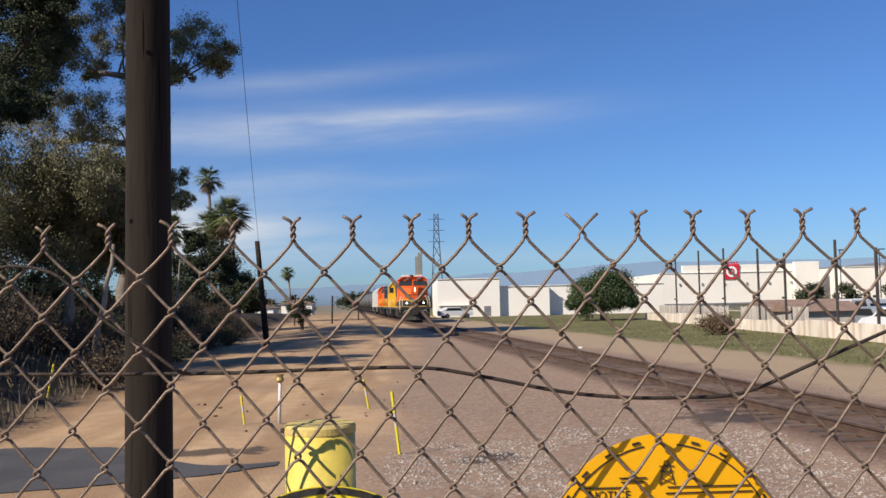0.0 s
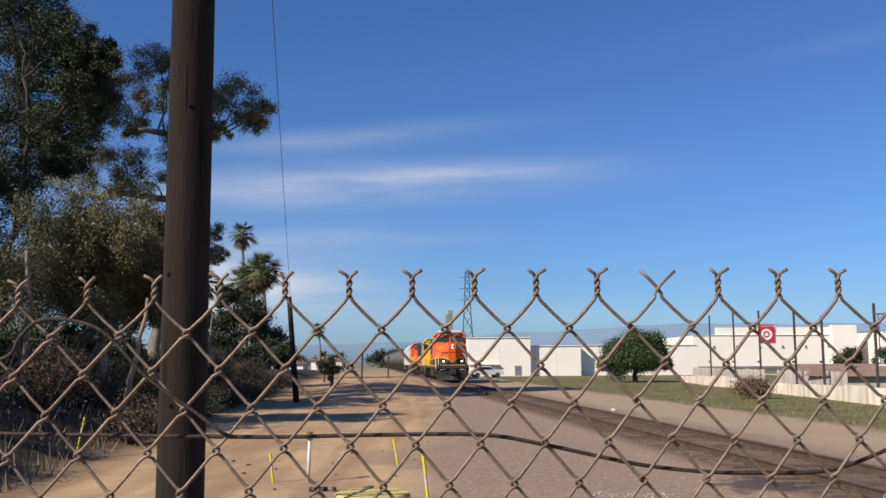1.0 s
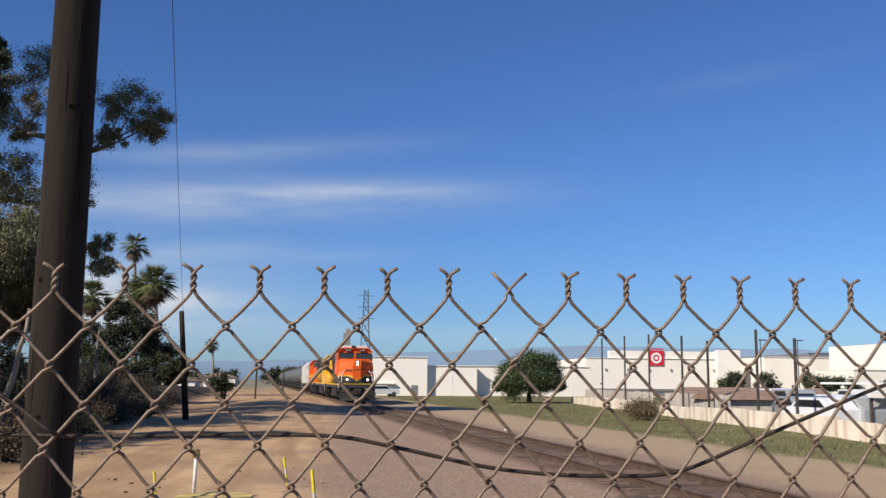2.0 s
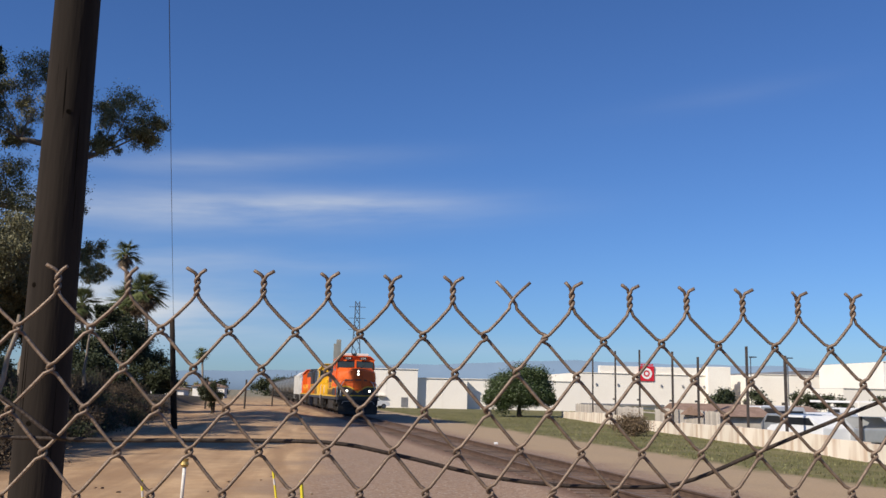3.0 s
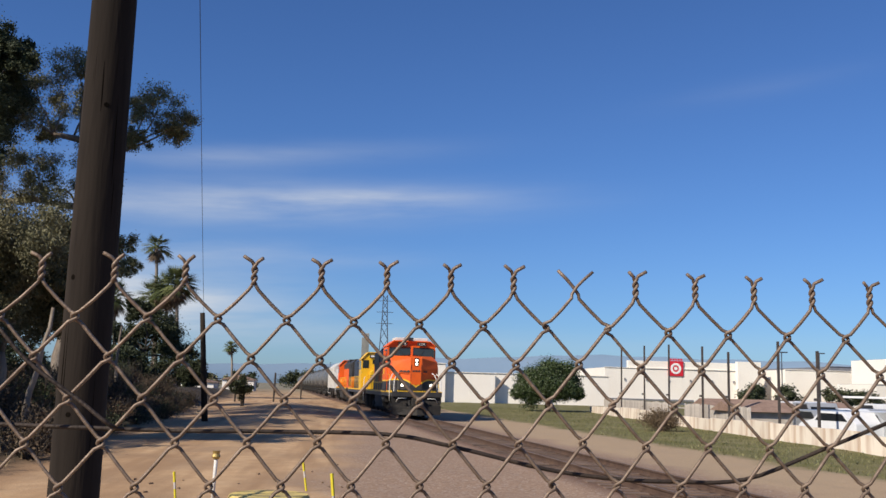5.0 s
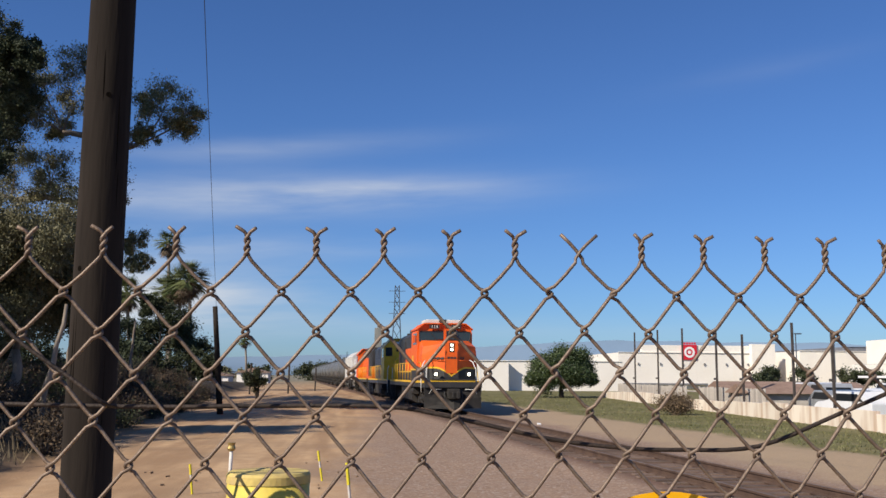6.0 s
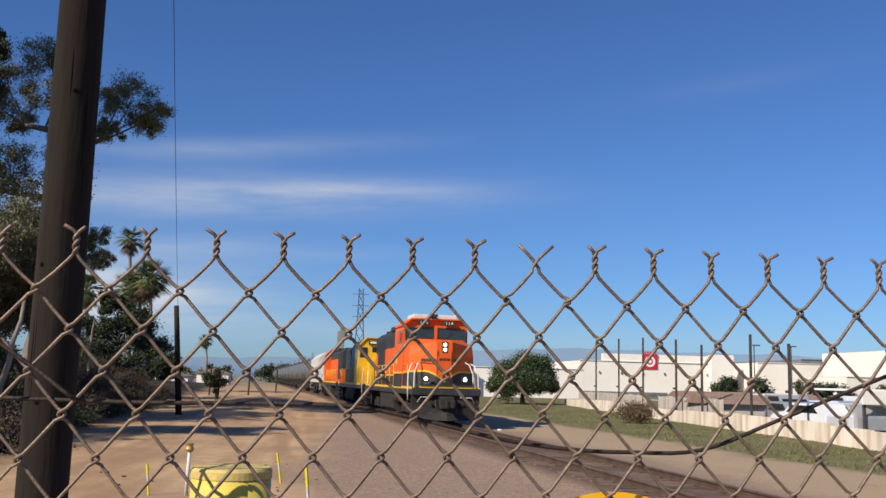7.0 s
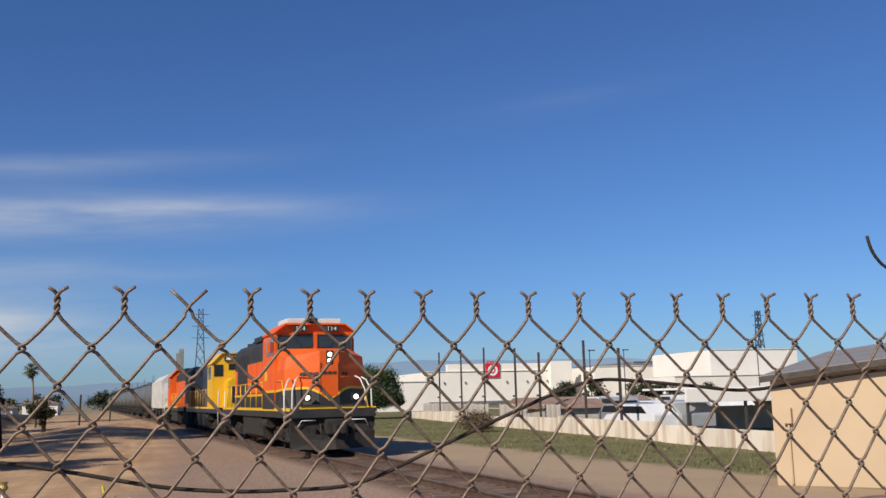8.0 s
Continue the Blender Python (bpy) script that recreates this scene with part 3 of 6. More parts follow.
    for z in (3.18, 3.40):
        part("headlight", T(((0.01, 1.225, z), (0.01, 1.252, z)), 0.075, 14), LAMP, hl, "lit round headlight")
    # unreadable lettering across the nose
    for side in (-1, 1):
        a, b = ((-1.46, 1.95), (-0.36, 1.24)) if side < 0 else ((0.36, 1.24), (1.46, 1.95))
        for s, w in ((0.58, 0.20), (0.82, 0.20), (1.06, 0.20)) if side < 0 else ((0.10, 0.12), (0.26, 0.12)):
            part("lettering_bar", plate(a, b, ((s, 2.66), (s + w, 2.68), (s + w, 2.79), (s, 2.77)), 0.024, 0.006), BLACK, loco)
    for x in (-0.17, 0.0, 0.17):
        part("lettering_bar", plate((x - 0.07, 1.24), (x + 0.07, 1.24), ((0, 2.70), (0.14, 2.70), (0.14, 2.80), (0, 2.80)), 0.04, 0.006), BLACK, loco)
    # cab
    y0 = 3.51
    out = ((-1.52, 1.5), (1.52, 1.5), (1.52, 4.12), (1.46, 4.36), (1.12, 4.60), (-1.12, 4.60), (-1.46, 4.36), (-1.52, 4.12))
    part("cab", P(out, "y", y0, 6.0), ORANGE, loco)
    part("cab_roof", P(((-1.54, 4.30), (-1.14, 4.61), (1.14, 4.61), (1.54, 4.30), (1.54, 4.36), (1.15, 4.67), (-1.15, 4.67), (-1.54, 4.36)), "y", y0 - 0.18, 6.05), ORANGE, loco)
    for side in (-1, 1):
        g = ((side * 0.09, 3.80), (side * 1.40, 3.66), (side * 1.42, 4.14), (side * 1.36, 4.20), (side * 0.09, 4.24))
        w = part("windscreen", P(g if side > 0 else g[::-1], "y", y0 - 0.045, y0 - 0.01), GLASS, loco, "dark windscreen pane")
        fr = bmesh.new()
        ring = [Vector((x, y0 - 0.05, z)) for x, z in g]
        for p, q in zip(ring, ring[1:] + ring[:1]):
            tube(fr, (p, q), 0.026, 5)
        part("gasket", fr, BLACK, w)
        part("wiper", T(((side * 0.5, y0 - 0.08, 3.78), (side * 0.75, y0 - 0.08, 4.12)), 0.012, 4), BLACK, w)
        nb = part("number_board", B((side * 0.60, y0 - 0.16, 4.46), (0.56, 0.10, 0.20), 0.02), BLACK, loco)
        for k, c in enumerate("114"):
            words(c, 0.22, pose(side * 0.60 + 0.13 * (k - 1), y0 - 0.22, 4.46, 90, 0, 0), BOARD_WHITE, nb, "digit")
        for yc, ln in ((4.75, 0.85), (3.95, 0.50)):
            part("side_window", B((side * 1.523, yc, 3.82), (0.02, ln, 0.62), 0.0), GLASS, loco)
        part("mirror", B((side * 1.60, 4.30, 3.82), (0.10, 0.03, 0.40), 0.012), ORANGE, loco)
        part("cab_side_stripe", B((side * 1.524, 4.75, 2.16), (0.012, 2.45, 0.09)), YELLOW, loco)
        part("cab_skirt", B((side * 1.523, 4.75, 1.81), (0.012, 2.45, 0.60)), BLACK, loco)
        part("emblem", B((side * 1.524, 5.3, 2.75), (0.012, 0.5, 0.35), 0.0), YELLOW, loco)
    part("windscreen_post", B((0, y0 - 0.03, 4.0), (0.15, 0.08, 0.6), 0.02), ORANGE, loco)
    part("air_conditioner", B((0.0, 4.5, 4.78), (2.1, 1.7, 0.20), 0.05), ROOF_GEAR, loco, "pale roof air conditioner")
    bm = B((-0.15, 3.65, 4.76), (0.10, 0.5, 0.10), 0.02)
    for k in (-1, 0, 1):
        tube(bm, ((-0.15 + k * 0.13, 3.25, 4.80), (-0.15 + k * 0.13, 3.75, 4.76)), 0.05, 8, radii=(0.08, 0.03))
    part("air_horn", bm, BLACK, loco)
    hood(loco, 6.01, L - 1.2, ORANGE, BLACK, split=3.30, top=4.45)
    for s in (-1, 1):
        part("hood_skirt", B((s * 1.0, 11.45, 1.76), (0.05, 10.7, 0.52)), BLACK, loco)
        part("hood_stripe", B((s * 1.0, 11.45, 2.07), (0.06, 10.7, 0.09)), YELLOW, loco)
        # front walkway, ditch lights and steps
        dl = part("ditch_light_box", B((s * 0.87, 1.03, 1.90), (0.28, 0.20, 0.26), 0.02), BLACK, loco)
        part("ditch_light", T(((s * 0.87, 0.905, 1.90), (s * 0.87, 0.935, 1.90)), 0.085, 14), LAMP, dl, "lit ditch light")
        part("step_light", T(((s * 0.87, 0.74, 1.33), (s * 0.87, 0.80, 1.33)), 0.05, 10), LAMP, loco)
        handrail(loco, ((s * 1.56, 1.42, 0.95), (s * 1.58, 1.40, 1.5), (s * 1.57, 1.42, 2.15), (s * 1.42, 1.55, 2.50), (s * 1.30, 1.75, 2.60)), 0.028)
        handrail(loco, ((s * 1.32, 1.30, 0.95), (s * 1.32, 1.30, 1.5), (s * 1.31, 1.32, 2.15), (s * 1.16, 1.45, 2.55), (s * 1.02, 1.62, 2.64)), 0.028)
        handrail(loco, ((s * 1.02, 1.62, 2.64), (s * 0.62, 1.36, 2.60), (s * 0.42, 1.22, 2.60)), 0.018, ORANGE)
        handrail(loco, ((s * 1.50, 1.6, 1.5), (s * 1.50, 2.2, 2.5), (s * 1.50, 3.4, 2.55)), 0.018, YELLOW)
        handrail(loco, ((s * 0.62, 0.72, 1.12), (s * 1.12, 0.70, 1.12), (s * 1.25, 0.74, 0.90)), 0.018, WHITE_RAIL, "uncoupling_lever")
        part("air_hose", T(((s * 0.45, 0.76, 1.0), (s * 0.47, 0.62, 0.75), (s * 0.40, 0.60, 0.45)), 0.03, 6), BLACK, loco)
        part("hose_bracket", B((s * 0.70, 0.74, 0.72), (0.16, 0.12, 0.30), 0.02), GRIME, loco)
    part("front_sill_stripe", B((0, 0.77, 1.55), (2.34, 0.03, 0.13)), YELLOW, loco, "yellow front sill stripe")
    part("front_sill", B((0, 0.84, 1.42), (2.5, 0.12, 0.22), 0.01), BLACK, loco)
    part("anticlimber", P(((-1.28, 1.0), (-1.15, 0.72), (1.15, 0.72), (1.28, 1.0)), "z", 1.60, 1.66), BLACK, loco)
    part("drawbar_box", B((0, 0.62, 0.9), (0.62, 0.5, 0.52), 0.06), GRIME, loco)
    bm = bmesh.new()   # plough blades swept back from the centre
    for s in (-1, 1):
        q = [bm.verts.new(p) for p in ((0, 0.36, 0.14), (s * 1.48, 0.78, 0.16), (s * 1.50, 0.80, 0.74), (s * 0.45, 0.60, 0.64), (0, 0.52, 0.60))]
        w = [bm.verts.new(v.co + Vector((0, 0.06, 0))) for v in q]
        bm.faces.new(q)
        bm.faces.new(w[::-1])
        for i in range(5):
            bm.faces.new((q[i], q[(i + 1) % 5], w[(i + 1) % 5], w[i]))
    part("snow_plough", bm, GRIME, loco)
    return loco


def cab_loco(body, stripe, dark, label, low=None):
    loco = empty("diesel_locomotive", pose(0, 0, 0), label, "locomotive", "locomotives of the train")
    L = 18.0
    deck_and_gear(loco, L, stripe, dark)
    part("nose", P(((-0.85, 1.5), (0.85, 1.5), (0.85, 2.9), (0.6, 3.1), (-0.6, 3.1), (-0.85, 2.9)), "y", 1.5, 3.3), body, loco)
    part("nose_panel", B((0, 1.49, 2.2), (1.3, 0.03, 0.9), 0.01), dark, loco)
    part("cab", P(((-1.5, 1.5), (1.5, 1.5), (1.5, 3.9), (0.95, 4.45), (-0.95, 4.45), (-1.5, 3.9)), "y", 3.3, 5.4), body, loco)
    part("cab_roof", P(((-1.56, 3.9), (-0.97, 4.48), (0.97, 4.48), (1.56, 3.9), (0.99, 4.54), (-0.99, 4.54)), "y", 3.2, 5.5), body, loco)
    for s in (-1, 1):
        part("windscreen", B((s * 1.15, 3.29, 3.55), (0.5, 0.03, 0.65), 0.01), GLASS, loco, "dark windscreen pane")
        part("windscreen", B((s * 0.35, 3.29, 3.75), (0.5, 0.03, 0.35), 0.01), GLASS, loco, "dark windscreen pane")
        part("side_window", B((s * 1.505, 4.4, 3.45), (0.02, 1.2, 0.7), 0.0), GLASS, loco)
        nb = part("number_board", B((s * 0.55, 3.24, 4.2), (0.6, 0.1, 0.24), 0.02), dark, loco)
        part("number_bar", B((s * 0.55, 3.185, 4.2), (0.4, 0.012, 0.13), 0.0), BOARD_WHITE, nb)
        handrail(loco, ((s * 1.50, 0.52, 0.62), (s * 1.52, 0.50, 1.35), (s * 1.50, 0.55, 2.3), (s * 1.40, 0.75, 2.5)))
        handrail(loco, ((s * 1.18, 0.48, 0.62), (s * 1.18, 0.48, 1.5), (s * 1.16, 0.55, 2.4)))
    part("headlight", T(((0, 3.20, 4.2), (0, 3.26, 4.2)), 0.09, 12), GLASS, loco)
    hood(loco, 5.41, L - 1.2, low or body, dark, split=2.6, top=4.25)
    return loco


def hopper_car():
    car = empty("covered_hopper_car", pose(0, 0, 0), "dusty white covered hopper car with ribbed sides", "railway wagon", "wagons of the train")
    L = 16.5
    part("body", P(((-1.5, 1.35), (1.5, 1.35), (1.55, 3.9), (0.9, 4.45), (-0.9, 4.45), (-1.55, 3.9)), "y", 1.6, L - 1.6), HOPPER_WHITE, car)
    for i in range(12):
        y = 1.75 + i * (L - 3.5) / 11
        for s in (-1, 1):
            part("side_rib", B((s * 1.58, y, 2.62), (0.09, 0.12, 2.5), 0.01), HOPPER_WHITE, car)
    part("end_slope", P(((0.5, 1.35), (1.59, 1.35), (1.59, 3.6)), "x", -1.4, 1.4), HOPPER_WHITE, car)
    part("end_slope", P(((L - 0.5, 1.35), (L - 1.59, 1.35), (L - 1.59, 3.6)), "x", -1.4, 1.4), HOPPER_WHITE, car)
    for i in range(3):
        y = 4.2 + i * 4.0
        part("discharge_bay", P(((y - 1.5, 1.34), (y + 1.5, 1.34), (y + 0.4, 0.5), (y - 0.4, 0.5)), "x", -1.3, 1.3), GRIME, car)
    part("roof_walk", B((0, L / 2, 4.56), (0.5, L - 3, 0.05)), GRIME, car)
    part("underframe", B((0, L / 2, 1.2), (2.6, L - 0.9, 0.25)), GRIME, car)
    for y in (0.7, L - 0.7):
        bm = bmesh.new()
        for s in (-1, 1):
            for k in range(7):
                tube(bm, ((s * 1.5, y, 0.7 + 0.5 * k), (s * 1.1, y, 0.7 + 0.5 * k)), 0.02, 5)
            tube(bm, ((s * 1.5, y, 0.6), (s * 1.5, y, 4.0)), 0.02, 5)
        part("ladder", bm, HOPPER_WHITE, car)
    for y, s in ((0.2, -1), (L - 0.2, 1)):
        coupler(car, y, s)
    bogie(car, 2.0, 1.75, 0.55)
    bogie(car, L - 2.0, 1.75, 0.55)
    return car


def tank_car():
    car = empty("tank_car", pose(0, 0, 0), "long dusty grey cylindrical tank car", "railway wagon", "wagons of the train")
    L = 17.4
    r, zc = 1.52, 2.72
    pts, rad = [], []
    for y, q in ((0.7, 0.25), (0.78, 0.65), (0.95, 0.88), (1.25, 1.0), (L - 1.25, 1.0), (L - 0.95, 0.88), (L - 0.78, 0.65), (L - 0.7, 0.25)):
        pts.append((0, y, zc))
        rad.append(r * q)
    part("tank", T(pts, r, 28, rad), TANK_GREY, car, smooth=True)
    for i in range(5):
        y = 2.5 + i * (L - 5) / 4
        part("tank_band", T(((0, y - 0.06, zc), (0, y + 0.06, zc)), r + 0.02, 28), TANK_GREY, car)
    part("manway", T(((0, L / 2, zc + r - 0.1), (0, L / 2, zc + r + 0.3)), 0.45, 14), TANK_GREY, car)
    bm = B((0, L / 2, zc + r + 0.02), (1.6, 2.4, 0.05))
    for x in (-0.8, 0.8):
        tube(bm, ((x, L / 2 - 1.2, zc + r), (x, L / 2 - 1.2, zc + r + 0.7), (x, L / 2 + 1.2, zc + r + 0.7), (x, L / 2 + 1.2, zc + r)), 0.02, 5)
    part("platform", bm, GRIME, car)
    part("underframe", B((0, L / 2, 1.12), (0.8, L - 0.6, 0.28)), GRIME, car)
    for y in (2.2, L - 2.2):
        part("saddle", B((0, y, 1.35), (2.4, 0.7, 0.4), 0.05), GRIME, car)
        bm = bmesh.new()
        for s in (-1, 1):
            tube(bm, ((s * 1.45, y - 1.5, 1.1), (s * 1.45, y - 1.5, 2.4), (s * 1.45, y + 1.5, 2.4), (s * 1.45, y + 1.5, 1.1)), 0.02, 5)
        part("grab_rail", bm, GRIME, car)
    for y, s in ((0.2, -1), (L - 0.2, 1)):
        coupler(car, y, s)
    bogie(car, 2.2, 1.75, 0.55)
    bogie(car, L - 2.2, 1.75, 0.55)
    return car


TRAIN = []     # vehicle and how far its own front stands behind the train's front


def build_train():
    TRAIN.append((wide_cab_loco(), 0.0))
    TRAIN.append((cab_loco(YELLOW, YELLOW, BLUE, "yellow and dark blue diesel locomotive coupled behind the leader", BLUE), 18.9))
    TRAIN.append((cab_loco(ORANGE, YELLOW, BLACK, "orange and black diesel locomotive running long hood first, third in line"), 37.6 + 18.0))
    TRAIN.append((hopper_car(), 56.4))
    first = tank_car()
    TRAIN.append((first, 73.6))
    marks = [(w, a) for w, a in WHEELSETS]
    for i in range(1, 12):
        c = copy_thing(first, pose(0, 0, 0))
        TRAIN.append((c, 73.6 + i * 17.9))
        for b in c.children:
            if b.name.startswith("bogie"):
                for k, w in enumerate(sorted(b.children, key=lambda o: o.location.y)):
                    WHEELSETS.append((w, (-1.75 / 2, 1.75 / 2)[k]))


build_train()
# ---- trees and brush ----
BARK = mat("pale_peeling_bark", (0.15, 0.115, 0.085), (0.28, 0.23, 0.18), 1.5, 0.9, 0, 0.6, 14, stretch=(1, 1, 0.3))
DARK_BARK = mat("dark_bark", (0.035, 0.028, 0.022), (0.07, 0.055, 0.043), 2, 0.95, 0, 0.6, 14, stretch=(1, 1, 0.3))
POLE_WOOD = mat("creosoted_pole_wood", (0.019, 0.0145, 0.0112), (0.040, 0.031, 0.024), 1.1, 0.95, 0, 0.35, 9, c3=(0.012, 0.009, 0.007), stretch=(3.0, 3.0, 0.28), amount3=0.75, spec=0.15)
POLE_BARE = mat("bare_splintered_wood", (0.34, 0.28, 0.22), (0.24, 0.19, 0.15), 8, 0.9, 0, 0.6, 60, stretch=(4, 4, 0.4))
LEAF_OLIVE = mat("grey_green_eucalyptus_leaves", (0.15, 0.148, 0.064), (0.24, 0.215, 0.10), 0.35, 0.6, 0, 0, 3, c3=(0.05, 0.055, 0.022), rand=0.3, spec=0.3)
LEAF_PEPPER = mat("dusty_olive_brown_leaves", (0.095, 0.092, 0.038), (0.15, 0.132, 0.06), 0.5, 0.65, 0, 0, 3, c3=(0.07, 0.065, 0.03), rand=0.3)
LEAF_SCRUB = mat("dark_dead_brush", (0.075, 0.053, 0.034), (0.135, 0.097, 0.062), 0.5, 0.85, 0, 0, 3, rand=0.3, spec=0.2)
# green kept extra dark, so the leaf colour itself carries the shade
LEAF_DARK = mat("shade_darkened_green_leaves", (0.034, 0.045, 0.021), (0.062, 0.070, 0.032), 0.35, 0.65, 0, 0, 3, rand=0.3, spec=0.25)
LEAF_PALM = mat("palm_fronds", (0.085, 0.11, 0.035), (0.14, 0.15, 0.055), 0.5, 0.5, 0, 0, 4, rand=0.35)
LEAF_DRY = mat("dry_brown_leaves", (0.12, 0.082, 0.046), (0.19, 0.13, 0.075), 0.5, 0.8, 0, 0, 4, rand=0.4)
LEAF_BUSH = mat("bright_round_tree_leaves", (0.035, 0.058, 0.016), (0.065, 0.09, 0.028), 0.4, 0.5, 0, 0, 4, rand=0.4)
STRAW = mat("dry_grass", (0.14, 0.105, 0.06), (0.22, 0.17, 0.10), 0.5, 0.85, 0, 0, 4, rand=0.35)
GREEN_GRASS = mat("green_grass_blades", (0.105, 0.112, 0.037), (0.19, 0.17, 0.075), 0.3, 0.7, 0, 0, 4, rand=0.4)


def leaf_cloud(verts, faces, c, r, n, size, rng, flat=1.0, hang=0.0):
    """n narrow leaves round the middle of a lump of radius r, thinning outwards."""
    for _ in range(n):
        p = Vector(c) + Vector((rng.gauss(0, 1), rng.gauss(0, 1), rng.gauss(0, 1) * flat)) * r * 0.5
        ax = Vector((rng.gauss(0, 1), rng.gauss(0, 1), rng.gauss(0, 0.8) - hang)).normalized()
        si = ax.cross(Vector((rng.gauss(0, 1), rng.gauss(0, 1), rng.gauss(0, 1)))).normalized()
        s = size * rng.uniform(0.6, 1.4)
        a = len(verts)
        verts += [p - ax * s * 0.5, p + si * s * 0.22, p + ax * s * 0.5, p - si * s * 0.22]
        faces.append((a, a + 1, a + 2, a + 3))


def crown(tree, lumps, per, size, material, seed, flat=0.85, hang=0.3, sub=5, name="crown", scatter=0.75, tuft=(0.35, 0.62)):
    rng = random.Random(seed)
    verts, faces = [], []
    for x, y, z, r in lumps:
        for k in range(sub):   # every lump breaks up into smaller tufts with gaps between
            d = Vector((rng.gauss(0, 1), rng.gauss(0, 1), rng.gauss(0, 0.8))).normalized() * r * scatter * rng.uniform(0.4, 1.1)
            rr = r * rng.uniform(*tuft)
            leaf_cloud(verts, faces, (x + d.x, y + d.y, z + d.z), rr, int(per * (rr / r) * 2), size, rng, flat, hang)
    return raw(name, verts, faces, material, tree)


def limb(bm, a, b, r0, r1, rng, bend=0.12, n=6, seg=7):
    a, b = Vector(a), Vector(b)
    ln = (b - a).length
    pts, rad = [], []
    off = Vector((rng.gauss(0, 1), rng.gauss(0, 1), rng.gauss(0, 0.6) + 0.5)) * ln * bend
    for i in range(n + 1):
        t = i / n
        wob = Vector((rng.gauss(0, 1), rng.gauss(0, 1), 0)) * ln * 0.012
        pts.append(a.lerp(b, t) + off * math.sin(math.pi * t) + (wob if 0 < i < n else Vector()))
        rad.append(r0 + (r1 - r0) * t)
    tube(bm, pts, r0, seg, True, rad)
    return pts


def trunk_tree(name, base, forks, lumps, r, material, label, per, size, leafmat, seed, twig=0.05, group="", **kw):
    """A tree with a forked trunk; each lump of leaves hangs on a limb from the nearest fork."""
    rng = random.Random(seed)
    tree = empty(name, pose(0, 0, 0), label, "tree", group)
    bm = bmesh.new()
    nodes = []
    for f in forks:
        start = min(nodes, key=lambda p: (p - Vector(f)).length + max(0, p.z - f[2]) * 3) if nodes else Vector(base)
        rr = r if not nodes else r * 0.55
        nodes += limb(bm, start, f, rr, rr * 0.6, rng, 0.05)
    for x, y, z, q in lumps:
        p = min(nodes, key=lambda v: (v - Vector((x, y, z))).length + max(0, v.z - z) * 1.5)
        tip = limb(bm, p, (x, y, z), twig * 2.0, twig * 0.7, rng, 0.08)
        for k in range(4):
            d = Vector((rng.gauss(0, 1), rng.gauss(0, 1), rng.gauss(0, 0.7))).normalized() * q * 0.85
            limb(bm, tip[-2], Vector((x, y, z)) + d, twig * 0.8, twig * 0.25, rng, 0.1, 3, 4)
    part("trunk", bm, material, tree, smooth=True)
    crown(tree, lumps, per, size, leafmat, seed + 1, **kw)
    return tree


EUCALYPTUS = ((-12.5, 54.3, 17.7, 1.39), (-11.4, 55.7, 17.2, 0.94), (-14.5, 58.3, 19.1, 0.93), (-13.7, 54.1, 15.7, 0.66), (-11.9, 55.2, 16.7, 0.93), (-17.7, 54.3, 20.0, 1.1), (-17.2, 55.8, 19.5, 1.39), (-18.9, 58.0, 18.8, 1.09), (-20.4, 55.8, 19.4, 1.14), (-20.1, 57.5, 16.8, 0.93), (-20.3, 54.4, 17.0, 1.03), (-23.1, 59.2, 15.3, 1.34), (-19.5, 54.8, 13.9, 1.23), (-18.5, 55.1, 12.7, 1.22), (-21.3, 57.0, 12.7, 1.27), (-24.6, 59.2, 13.6, 1.49), (-17.7, 58.6, 14.5, 1.36), (-16.9, 59.8, 13.5, 1.09), (-15.1, 58.6, 9.9, 0.71), (-14.2, 56.3, 8.3, 0.67), (-16.3, 56.5, 15.9, 1.18))
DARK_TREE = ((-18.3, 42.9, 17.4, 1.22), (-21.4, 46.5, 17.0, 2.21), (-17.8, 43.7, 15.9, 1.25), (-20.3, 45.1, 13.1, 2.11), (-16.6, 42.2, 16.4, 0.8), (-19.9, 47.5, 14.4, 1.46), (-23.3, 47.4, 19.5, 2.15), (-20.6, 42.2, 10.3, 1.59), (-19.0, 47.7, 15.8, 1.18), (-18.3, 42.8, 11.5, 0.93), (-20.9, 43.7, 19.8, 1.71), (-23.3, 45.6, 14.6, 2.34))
UNSEEN_TOP = tuple((-24.4 - 0.25 * k, 43.5 + 1.2 * k, 23.4 + 1.5 * j, 1.5) for k in range(6) for j in range(5))   # unseen high crown, added out of view to shade the track
PEPPER_TREE = ((-11.8, 28.7, 6.0, 1.12), (-10.4, 28.1, 5.7, 1.09), (-12.5, 29.9, 4.7, 1.28), (-11.5, 30.9, 4.7, 1.31), (-10.2, 29.7, 5.2, 1.02), (-11.7, 29.9, 3.6, 1.04), (-12.8, 28.1, 5.3, 1.34), (-13.5, 29.9, 4.0, 1.42), (-11.0, 31.8, 3.8, 0.96), (-10.0, 31.4, 4.4, 0.95), (-10.4, 30.9, 6.3, 0.95))
DARK_SHRUBS = ((-19.5, 81.0, 5.2, 2.31), (-17.3, 81.7, 6.0, 1.95), (-15.5, 81.0, 3.7, 1.93), (-13.8, 78.2, 2.3, 1.37), (-16.4, 75.9, 2.3, 2.39), (-18.9, 74.1, 2.2, 2.12), (-18.3, 77.4, 7.4, 1.23), (-20.5, 77.2, 4.6, 1.97))
